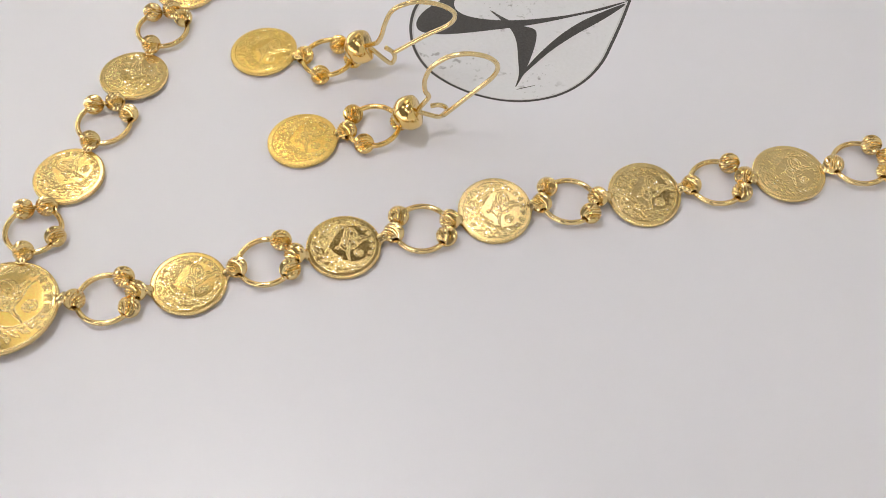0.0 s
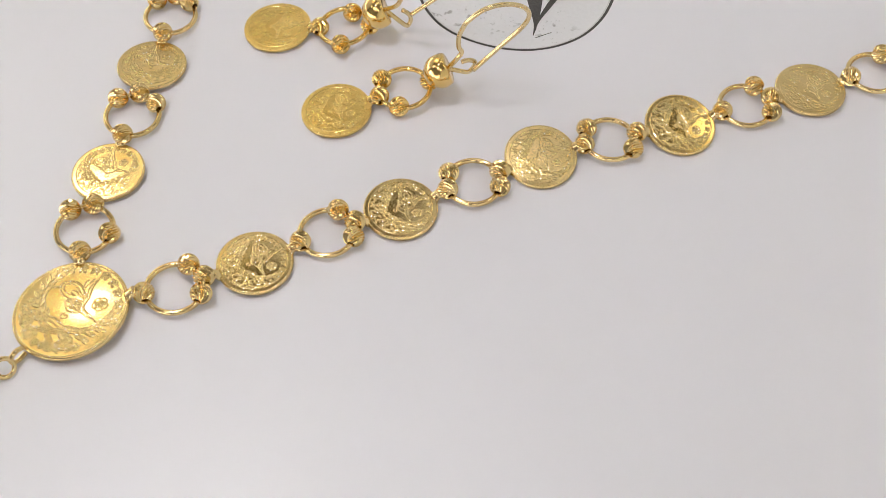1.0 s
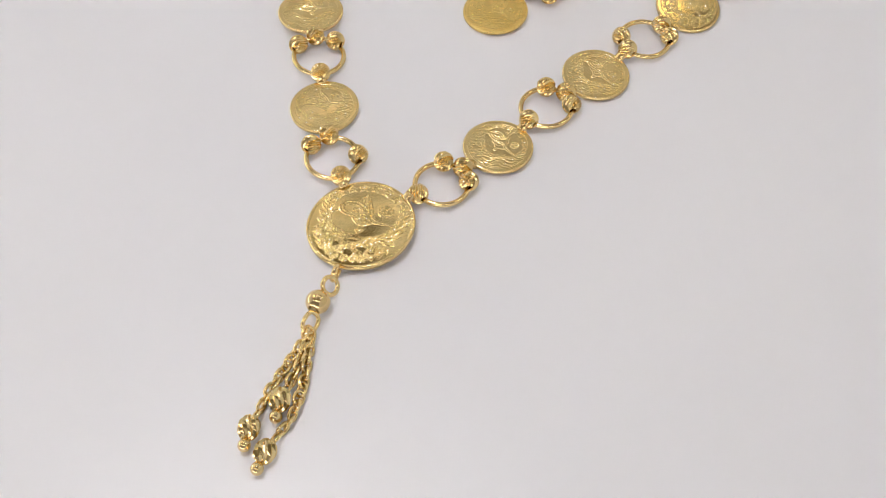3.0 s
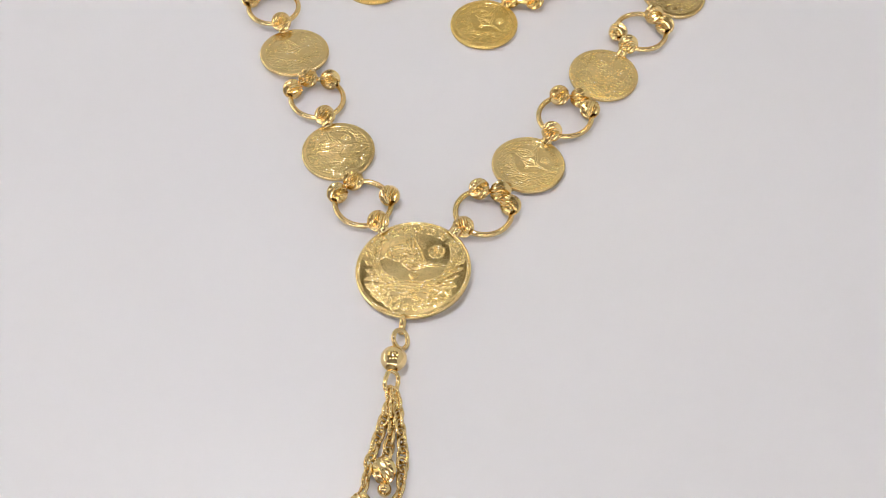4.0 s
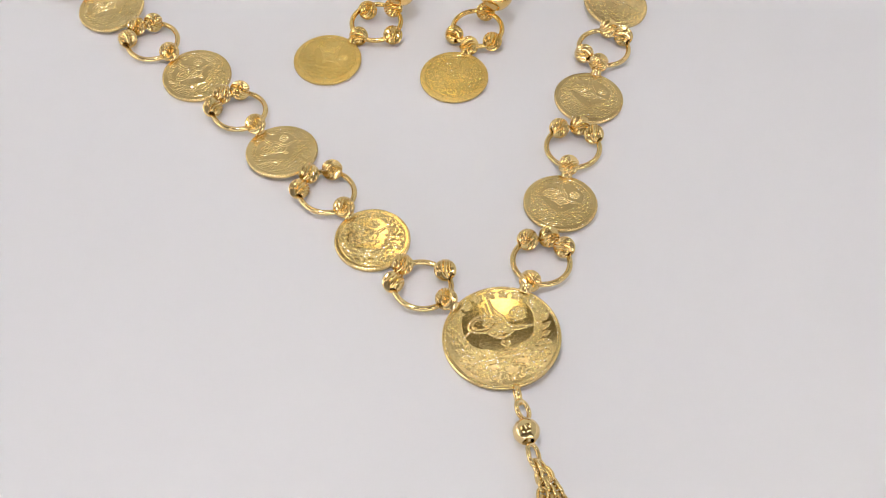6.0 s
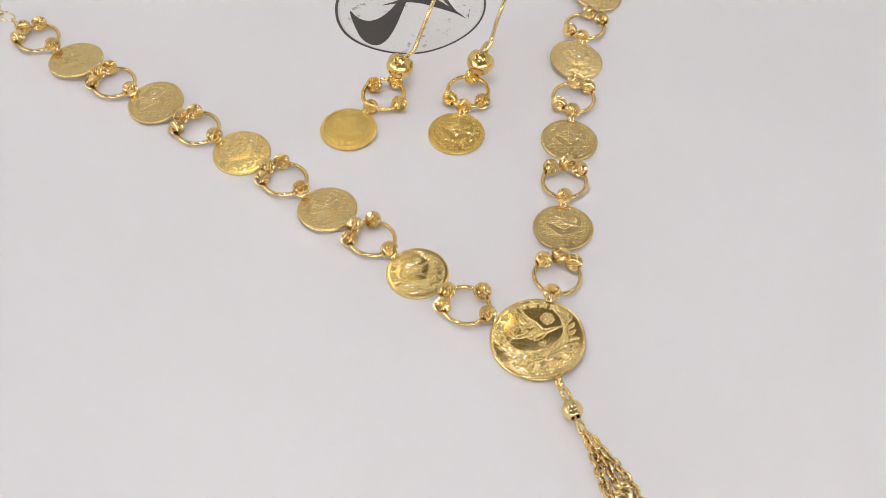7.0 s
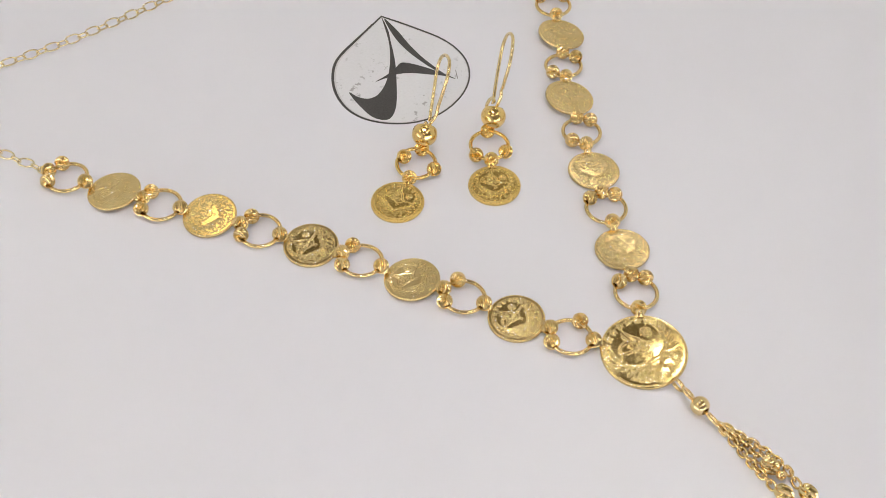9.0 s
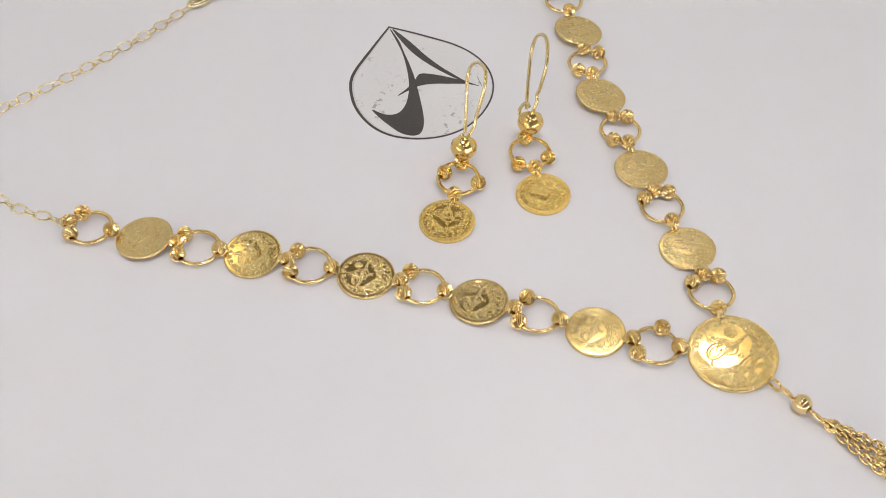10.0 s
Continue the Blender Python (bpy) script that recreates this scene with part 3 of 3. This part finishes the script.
def coin_mesh(name, mat, R, thick, high, rings, spokes, inner, border, teeth):
    """A struck coin: dished field with relief up to inner * R, a raised border with a row of pearls, and a milled edge."""
    rs = np.linspace(0.012, 1.0, rings)
    an = np.arange(spokes) * (2 * math.pi / spokes)
    rr, aa = np.meshgrid(rs, an, indexing="ij")
    X, Y = rr * np.cos(aa), rr * np.sin(aa)
    H = relief(X / inner, Y / inner, *((0.021, 2, 1.0) if inner > 0.88 else (0.023, 3, 0.9)))
    H[rr > inner * 0.985] = 0
    Z = high * H
    if inner > 0.88:
        Z += 0.16 * np.clip((rr - 0.962) / 0.012, 0, 1) * (1 - np.clip((rr - 0.985) / 0.03, 0, 1))
        pearls = 0.45 + 0.55 * np.cos(aa * 120)
        Z += 0.075 * np.clip(1 - np.abs(rr - 0.948) / 0.016, 0, 1) * pearls
    else:
        Z += 0.05 * np.clip(1 - np.abs(rr - inner) / 0.014, 0, 1)
        Z += 0.02 * np.clip((rr - inner) / 0.02, 0, 1) * (1 - np.clip((rr - 0.96) / 0.04, 0, 1))
        Z += 0.045 * np.cos(aa * teeth + 70 * (rr - 0.96)) * np.clip((rr - 0.955) / 0.02, 0, 1)
    swell = noise_field(X, Y)
    Z = thick / 2 + Z - border * rr**2 + 0.006 * swell - 0.10 * np.clip((rr - 0.975) / 0.025, 0, 1)
    edge = 1 + (0.0015 if inner > 0.88 else 0.005) * np.sin(an * teeth)
    XX, YY = X * R, Y * R
    XX[-1] *= edge
    YY[-1] *= edge
    verts = list(zip(XX.ravel().tolist(), YY.ravel().tolist(), Z.ravel().tolist()))
    for z in (-thick / 2 + 0.12,):
        verts += [(R * e * math.cos(a), R * e * math.sin(a), z) for a, e in zip(an.tolist(), edge.tolist())]
    verts += [(R * 0.97 * math.cos(a), R * 0.97 * math.sin(a), -thick / 2) for a in an.tolist()]
    verts += [(0, 0, float(Z[0].mean())), (0, 0, -thick / 2)]
    i, j = np.meshgrid(np.arange(rings + 1), np.arange(spokes), indexing="ij")
    k = (j + 1) % spokes
    faces = np.stack([i * spokes + j, (i + 1) * spokes + j, (i + 1) * spokes + k, i * spokes + k], -1).reshape(-1, 4).tolist()
    c = (rings + 2) * spokes
    faces += [(c, s, (s + 1) % spokes) for s in range(spokes)]
    faces += [(c + 1, (rings + 1) * spokes + (s + 1) % spokes, (rings + 1) * spokes + s) for s in range(spokes)]
    me = make(name, verts, faces, mat)
    frost = np.zeros(len(verts))
    dull = np.clip(H * 1.3 - 0.2, 0, 1)
    if inner < 0.88:
        dull = np.maximum(dull, 0.8 * (rr > inner))
    frost[: H.size] = dull.ravel()
    me.attributes.new("frost", "FLOAT", "POINT").data.foreach_set("value", frost)
    return me


def noise_field(X, Y):
    """A slow swell, as of thin struck sheet."""
    return np.sin(3.1 * X + 0.7) * np.cos(2.7 * Y - 0.4) + 0.6 * np.sin(5.3 * X - 2.0 * Y)


R_BIG, R_SMALL = 8.55, 5.78
BIG_COIN = coin_mesh("pendant_coin", COIN_GOLD, R_BIG, 1.0, 0.13, 210, 840, 0.935, 0.30, 96)
SMALL_COIN = coin_mesh("coin", SMALL_GOLD, R_SMALL, 0.8, 0.055, 150, 640, 0.86, 0.085, 80)
EAR_COIN = coin_mesh("earring_coin", EAR_COIN_GOLD, R_SMALL, 0.8, 0.046, 150, 640, 0.86, 0.085, 80)


# ---- beads, rings, necks, links ----
def bead_mesh(name, mat, R, hole, cuts, twist, depth, wander=0.0):
    """A hollow bead, its hole along x, with slanting bright-cut grooves: ridges and valleys run as clean facets."""
    rows, cols = 10, cuts * 2
    t0 = math.asin(hole / R)
    pick = random.Random(cuts)
    lift = [pick.uniform(-wander, wander) for _ in range(cols)]
    verts, faces = [], []
    for i in range(rows + 1):
        t = t0 + (math.pi - 2 * t0) * i / rows
        for k in range(cols):
            a = 2 * math.pi * (k + 0.35 * lift[k]) / cols + twist * (i / rows - 0.5)
            r = R * (1 - (depth * (1 + lift[k]) if k % 2 else 0.0) * math.sin(t) ** 0.7)
            verts.append((r * math.cos(t), r * math.sin(t) * math.cos(a), r * math.sin(t) * math.sin(a)))
    for i in range(rows):
        for k in range(cols):
            l = (k + 1) % cols
            faces.append((i * cols + k, i * cols + l, (i + 1) * cols + l, (i + 1) * cols + k))
    # the wall of the hole
    base = len(verts)
    for x in (R * math.cos(t0) * 0.7, -R * math.cos(t0) * 0.7):
        verts += [(x, hole * 0.9 * math.cos(2 * math.pi * k / cols), hole * 0.9 * math.sin(2 * math.pi * k / cols)) for k in range(cols)]
    for k in range(cols):
        l = (k + 1) % cols
        faces.append((k, base + k, base + l, l))
        faces.append((base + k, base + cols + k, base + cols + l, base + l))
        faces.append((base + cols + k, rows * cols + k, rows * cols + l, base + cols + l))
    return make(name, verts, faces, mat, False)


R_RING, R_WIRE, R_BEAD = 4.3, 0.43, 1.68


def ring_mesh(name, mat, R, wire, n=56):
    pts = [(R * math.cos(2 * math.pi * k / n), R * math.sin(2 * math.pi * k / n), 0) for k in range(n)]
    return make(name, *tube(pts, wire, True, 12), mat)


def neck_mesh(name, mat, R):
    """The soldered stem between a bead and a coin's edge, along y, in the coin's frame."""
    pts = [(0, R - 0.15, -0.1), (0, R + 0.05, 0.1), (0, R + 0.4, 0.4), (0, R + 0.95, 0.7)]
    return make(name, *tube(pts, [1.15, 0.95, 0.85, 0.95], False, 14, 0.6), mat)


def link_points(length, width, n=20):
    """A long oval."""
    half, r = (length - width) / 2, width / 2
    out = []
    for k in range(n):
        a = 2 * math.pi * (k + 0.5) / n
        out.append(((half + r) * abs(math.cos(a)) ** 0.8 * math.copysign(1, math.cos(a)), r * abs(math.sin(a)) ** 0.8 * math.copysign(1, math.sin(a)), 0))
    return out


def kit(mat, bead, coin, tag):
    return dict(
        coin=coin,
        ring=ring_mesh(tag + "_ring", mat, R_RING, R_WIRE),
        beads=[
            bead_mesh(tag + "_bead", bead, R_BEAD, 0.62, 19, 1.9, 0.11, 0.25),
            bead_mesh(tag + "_bead", bead, R_BEAD, 0.62, 18, -1.8, 0.115, 0.25),
            bead_mesh(tag + "_bead", bead, R_BEAD, 0.62, 17, 1.7, 0.12, 0.3),
        ],
        neck=neck_mesh(tag + "_neck", mat, R_SMALL),
    )


NECK_KIT = kit(NECK_GOLD, BEAD_GOLD, SMALL_COIN, "necklace")
EAR_KIT = kit(EAR_GOLD, EAR_BEAD_GOLD, EAR_COIN, "earring")
BIG_NECK = neck_mesh("pendant_neck", NECK_GOLD, R_BIG)
rng = random.Random(11)


def put_bead(k, parent, centre, angle, radius, plane=None, name="bead", which=None):
    """A bead threaded on a ring at an angle (degrees) round its centre."""
    a = math.radians(angle)
    frame_m = plane or Matrix.Translation(Vector(centre) * MM)
    spin = rng.uniform(0, 360)
    local = Matrix.Translation(Vector((radius * math.cos(a), radius * math.sin(a), 0)) * MM) @ pose(0, 0, 0, 0, 0, angle + 90) @ pose(0, 0, 0, spin)
    me = k["beads"][rng.randrange(3) if which is None else which]
    return part(name, me, parent, frame_m @ local)


def bearing(a, b):
    return math.degrees(math.atan2(b[1] - a[1], b[0] - a[0]))


# ---- necklace ----
necklace = tagged(new("necklace"), "gold coin necklace laid in a V on white paper", "necklace")
# coins: x, y, height of the middle (mm), tilt about x and about y (degrees)
RIGHT = [(14.1, 23.5, 0.75, -2.0, -0.8), (24.0, 45.3, 0.74, 0.4, 0.9), (34.3, 67.3, 1.3, 5.5, 6.6), (47.4, 87.3, 1.3, 3.0, 8.0), (59.3, 108.3, 0.75, -0.6, -1.4)]
LEFT = [(-15.9, 20.6, 0.76, 1.0, -2.4), (-27.9, 40.5, 0.88, -3.9, -2.0), (-40.5, 59.9, 0.75, 2.2, -1.6), (-54.5, 78.6, 1.2, 1.8, -7.5), (-68.5, 96.3, 1.05, -5.3, -3.3)]
# rings: x, y, bearings of the two loose beads
RIGHT_RINGS = [(8.6, 12.5, 108, 24), (18.7, 34.5, 110, 25), (29.4, 56.5, -160, 24), (40.5, 77.5, -167, 8), (53.2, 98.0, 106, 15), (65.6, 118.3, 104, 20)]
LEFT_RINGS = [(-9.8, 10.8, 26, 169), (-21.7, 30.8, 72, 170), (-34.0, 50.3, 84, 169), (-47.6, 69.0, 86, 171), (-61.8, 87.1, 93, 170), (-75.3, 105.6, 81, 170)]

PENDANT_TILT = (1.4, -4.9)
pendant = part("pendant_coin", BIG_COIN, necklace, at(0, 0, 1.28, *PENDANT_TILT) @ pose(0, 0, 0, 0, 0, 2), "large struck gold coin with wreath and stars")
for rings_at in (RIGHT_RINGS, LEFT_RINGS):
    part("neck", BIG_NECK, pendant, pose(0, 0, 0, 0, 0, bearing((0, 0), rings_at[0]) - 92))


def coin_on_strand(k, parent, x, y, tx, ty, inward, outward, z=0.72):
    """A small coin whose picture points outward along the strand."""
    up = outward - 90
    m = pose(x * MM, y * MM, z * MM) @ pose(0, 0, 0, tx, ty, 0) @ pose(0, 0, 0, 0, 0, up)
    c = part("coin", k["coin"], parent, m)
    part("neck", k["neck"], c, None)
    if inward is not None:
        part("neck", k["neck"], c, pose(0, 0, 0, 0, 0, inward - outward))
    return c


for coins, rings in ((RIGHT, RIGHT_RINGS), (LEFT, LEFT_RINGS)):
    spots = [(0.0, 0.0)] + [c[:2] for c in coins]
    for n, (x, y, z, tx, ty) in enumerate(coins):
        coin_on_strand(NECK_KIT, necklace, x, y, tx, ty, bearing((x, y), rings[n]), bearing((x, y), rings[n + 1]), z)
    for n, (x, y, b0, b1) in enumerate(rings):
        part("ring", NECK_KIT["ring"], necklace, at(x, y, 1.15, rng.uniform(-2.5, 2.5), rng.uniform(-2.5, 2.5)))
        inner = bearing((x, y), spots[n])
        outer = bearing((x, y), spots[n + 1]) if n + 1 < len(spots) else inner + 180
        for angle, r in ((inner, 4.5), (outer, 4.5), (b0, 4.2), (b1, 4.25)):
            put_bead(NECK_KIT, necklace, (x, y, R_BEAD), angle, r)


def chain(way, pitch, meshes, parent, name, z, rolls, loose=9):
    """Links along a smooth line, each turned a quarter from the last; two kinds of link take turns."""
    pts = glide([(x, y, z) for x, y in way], 24)
    gone, need, count, made = 0.0, 0.0, 0, []
    for a, b in zip(pts, pts[1:]):
        step = (b - a).length
        while gone + step >= need:
            p = a.lerp(b, (need - gone) / step)
            roll = rolls[count % 2] + rng.uniform(-loose, loose)
            lift = (0.0 if count % 2 else 0.15)
            m = along((p.x, p.y, p.z + lift), b - a) @ pose(0, 0, 0, roll, 0, rng.uniform(-4, 4))
            made.append(part(name, meshes[count % 2], parent, m))
            need += pitch
            count += 1
        gone += step
    return made


LINKS = [make("chain_link", *tube(link_points(3.6, 2.35, 40), 0.2, True, 8), CHAIN_GOLD), make("chain_connector", *tube(link_points(2.6, 1.15, 28), 0.2, True, 8), CHAIN_GOLD)]
chain([(-78.4, 110.4), (-80.5, 114.2), (-82.4, 117.3), (-84.3, 121.3), (-85.3, 125.4), (-86.7, 133.4), (-87.8, 141.0), (-86.2, 146.6), (-81.0, 149.5), (-74.0, 150.1),
       (-63.6, 149.9), (-52.7, 150.3), (-41.7, 151.3), (-30.7, 152.6), (-19.9, 154.5)], 2.7, LINKS, necklace, "chain_link", 0.7, (8, 82))
chain([(67.6, 123.2), (71.0, 129.0), (74.0, 138.0), (71.5, 147.0), (62.0, 153.0), (47.0, 155.5), (27.0, 156.0), (7.0, 155.0), (-5.0, 154.2)], 2.7, LINKS, necklace, "chain_link", 0.7, (8, 82))

# clasp: a drop-shaped lobster claw with a small ring
v1, f1 = lathe([(-4.4, 0.0), (-4.2, 0.7), (-3.4, 1.35), (-1.4, 1.85), (1.0, 1.8), (2.8, 1.35), (3.8, 0.7), (4.1, 0.0)], 20)
clasp_body = part("clasp", make("clasp", [(x, y, z * 0.62) for x, y, z in v1], f1, CHAIN_GOLD), necklace, along((-15.2, 154.9, 1.2), (1, 0.02, 0)), "gold lobster clasp")
part("clasp_lever", make("clasp_lever", *tube([(-1.0, 1.3, 0), (-0.2, 2.2, 0.1), (0.8, 2.4, 0.1)], [0.35, 0.4, 0.3], False, 8), CHAIN_GOLD), clasp_body)
part("clasp_ring", ring_mesh("clasp_ring", CHAIN_GOLD, 1.5, 0.3, 24), necklace, at(-8.4, 154.2, 0.8, 25, 0, 0))

# ---- tassel under the pendant coin ----
bail = [(0.25, -8.2, 1.3), (0.25, -8.8, 2.1), (0.28, -9.8, 2.45), (0.32, -10.9, 2.0), (0.34, -11.25, 1.3), (0.32, -10.8, 0.6), (0.28, -9.7, 0.35), (0.25, -8.6, 0.6)]
part("bail", make("bail", *tube(glide(bail, 4), 0.42, False, 10, 0.55), NECK_GOLD), necklace)
part("jump_ring", ring_mesh("jump_ring", NECK_GOLD, 1.35, 0.36, 28), necklace, at(0.5, -12.35, 1.4, 6, 46, 0))
R_BALL = 1.85
ball = [(R_BALL * math.cos(a), R_BALL * math.sin(a)) for a in (0.5 + (math.pi - 1.0) * k / 18 for k in range(19))]
ball = [(R_BALL * 0.4, 0.7)] + ball + [(-R_BALL * 0.4, 0.7)]
bv, bf = lathe(ball, 40)
bv = [Vector(v) * (1 + 0.03 * noise.noise(Vector(v) * 1.5)) for v in bv]
rows_n = len(ball)
bf += [((rows_n - 1) * 40 + k, (rows_n - 1) * 40 + (k + 1) % 40, (k + 1) % 40, k) for k in range(40)]
part("tassel_ball", make("tassel_ball", bv, bf, NECK_GOLD), necklace, along((0.2, -15.9, R_BALL + 0.02), (0.03, 1, 0.0)), "smooth polished gold ball")
part("tassel_ring", make("tassel_ring", *tube(link_points(3.3, 2.3, 26), [0.33 + 0.03 * (-1) ** k for k in range(26)], True, 10), NECK_GOLD), necklace, along((0.55, -19.3, 1.25), (0.03, 1, 0.05)) @ pose(0, 0, 0, 46))
CABLE = make("tassel_link", *tube(link_points(2.05, 1.4, 24), 0.26, True, 7), NECK_GOLD)
TASSEL_BEAD = bead_mesh("tassel_bead", NECK_GOLD, 1.62, 0.4, 10, 1.5, 0.19, 0.15)
TASSEL_BEAD.transform(Matrix.Diagonal((1.18, 1, 1, 1)))
TIP_BALL = make("tassel_tip", *lathe([(0.98 * math.cos(math.pi * k / 10), 0.95 * math.sin(math.pi * k / 10)) for k in range(11)], 20), NECK_GOLD)
for way, end, tip in (
    ([(0.5, -20.2), (0.3, -24.6), (-0.1, -28.1), (-0.3, -30.6), (-0.4, -34.2), (-0.6, -35.8)], (-0.3, -37.5), (0.2, -40.0)),
    ([(1.1, -20.2), (2.5, -24.3), (3.5, -27.6), (4.0, -30.4), (4.3, -34.0), (3.8, -36.2), (3.4, -37.8)], (3.4, -39.9), (3.4, -42.3)),
    ([(0.8, -20.3), (1.4, -23.7), (1.7, -26.7), (1.7, -30.2)], (1.7, -32.0), (2.2, -34.3)),
):
    way = [(x - 0.012 * y, y * 1.02 - 0.25) for x, y in way]
    end, tip = ((x + 0.5, y * 1.012 - 0.3) for x, y in (end, tip))
    chain(way, 1.34, (CABLE, CABLE), necklace, "tassel_link", 0.8, (-48, 42), 24)
    lean = (tip[0] - end[0], tip[1] - end[1], -0.45)
    m = along((*end, 1.6), lean)
    b = part("tassel_bead", TASSEL_BEAD, necklace, m @ pose(0, 0, 0, rng.uniform(0, 90)))
    part("tip", TIP_BALL, b, at(2.55, 0, 0))


# ---- earrings ----
def earring(coin_at, tilt, ring_c, lift, loose, top_at, dome_at, back, wire, catch):
    """Coin, beaded ring, half-ball and a kidney hook that stands up from the paper."""
    e = tagged(new("earring"), "gold coin drop earring with an upright hook on white paper", "earring", "pair of earrings")
    e.location = Vector((*coin_at, 0)) * MM

    def home(m):
        return Matrix.Translation(Vector((-coin_at[0], -coin_at[1], 0)) * MM) @ m

    outward = bearing(coin_at, ring_c)
    x, y = coin_at
    c = part("coin", EAR_KIT["coin"], e, home(at(x, y, 0.62, *tilt) @ pose(0, 0, 0, 0, 0, outward - 90)), "small struck gold coin with wreath")
    part("neck", EAR_KIT["neck"], c)
    to_top = bearing(ring_c, top_at)
    plane = home(along((*ring_c, 1.75), (math.cos(math.radians(to_top)), math.sin(math.radians(to_top)), lift)))
    part("ring", EAR_KIT["ring"], e, plane)
    for angle, r in ((bearing(ring_c, coin_at), 4.4), (to_top, 4.4), loose[0], loose[1]):
        put_bead(EAR_KIT, e, None, angle - to_top, r, plane)
    # half-ball, its round side facing away from the hook
    R = 2.85
    prof = [(R, 0.0)] + [(R * math.cos(a), R * math.sin(a)) for a in (2.05 * k / 20 for k in range(1, 21))]
    prof += [(prof[-1][0] - 0.12, prof[-1][1] - 0.25), (prof[-1][0] - 0.05, 0.9), (prof[-1][0] - 0.1, 0.0)]
    dv, df = lathe(prof, 44)
    dv = [Vector(v) * (1 + 0.026 * noise.noise(Vector(v) * 0.9 + Vector(coin_at).to_3d()) + 0.022 * noise.noise(Vector(v) * 3.0 + Vector(coin_at).to_3d())) for v in dv]
    part("dome", make("dome", dv, df, DOME_GOLD), e, home(along(dome_at, [-v for v in back])), "polished gold half-ball")
    foot = Vector(dome_at) * 0.35 + Vector((top_at[0], top_at[1], 1.9)) * 0.65
    low = Vector(dome_at) - 2.2 * (Vector(dome_at) - foot).normalized()
    part("dome_stem", make("dome_stem", *tube([foot, low], [0.75, 0.9], False, 12), EAR_GOLD), e, home(Matrix()))
    seat = Vector(dome_at) + Vector(back).normalized() * 1.2
    part("hook_wire", make("hook_wire", *tube(glide([seat] + wire, 8), 0.39, False, 10), WIRE_GOLD), e, home(Matrix()), "thin bent gold hook wire")
    part("catch", make("catch", *tube(glide([seat] + catch, 8), 0.39, False, 10), WIRE_GOLD), e, home(Matrix()), "small curled catch wire")
    return e


earring((2.5, 53.6), (1.2, -2.8, 0), (8.4, 63.8), 0.06, ((191, 4.4), (-61, 4.0)), (10.4, 67.3), (12.5, 68.3, 5.1), (0.62, 0.70, 0.35),
        [(14.9, 69.3, 8.6), (15.5, 69.9, 10.2), (15.4, 69.3, 11.8), (15.6, 69.0, 14.3), (16.3, 69.1, 16.7), (17.0, 69.5, 18.4), (18.7, 71.2, 20.6), (20.5, 73.7, 21.0), (21.8, 76.5, 19.4), (22.2, 78.2, 16.8), (21.3, 78.1, 13.6), (18.6, 75.7, 8.9), (15.7, 72.8, 3.9)],
        [(14.9, 71.6, 3.9), (14.5, 73.3, 2.4), (14.9, 74.0, 3.3), (15.4, 73.5, 5.1), (15.2, 72.2, 6.4), (14.6, 71.0, 6.5)])
earring((-18.3, 60.8), (1.2, -3.0, 0), (-8.9, 67.8), 0.10, ((109, 3.4), (-56, 4.3)), (-5.5, 70.6), (-4.2, 71.5, 5.4), (0.62, 0.70, 0.35),
        [(-0.8, 72.4, 8.3), (0.2, 72.8, 10.6), (1.1, 72.8, 13.5), (2.7, 73.3, 17.4), (4.5, 75.2, 19.1), (5.7, 77.4, 18.8), (6.9, 80.5, 16.9), (7.2, 82.6, 14.0), (6.1, 82.2, 11.2), (3.4, 79.3, 8.5), (-0.3, 75.4, 4.3)],
        [(-1.8, 74.3, 2.6), (-1.4, 75.6, 0.9), (-1.2, 76.3, 1.9), (-1.2, 75.9, 3.5), (-1.6, 74.8, 5.0)])
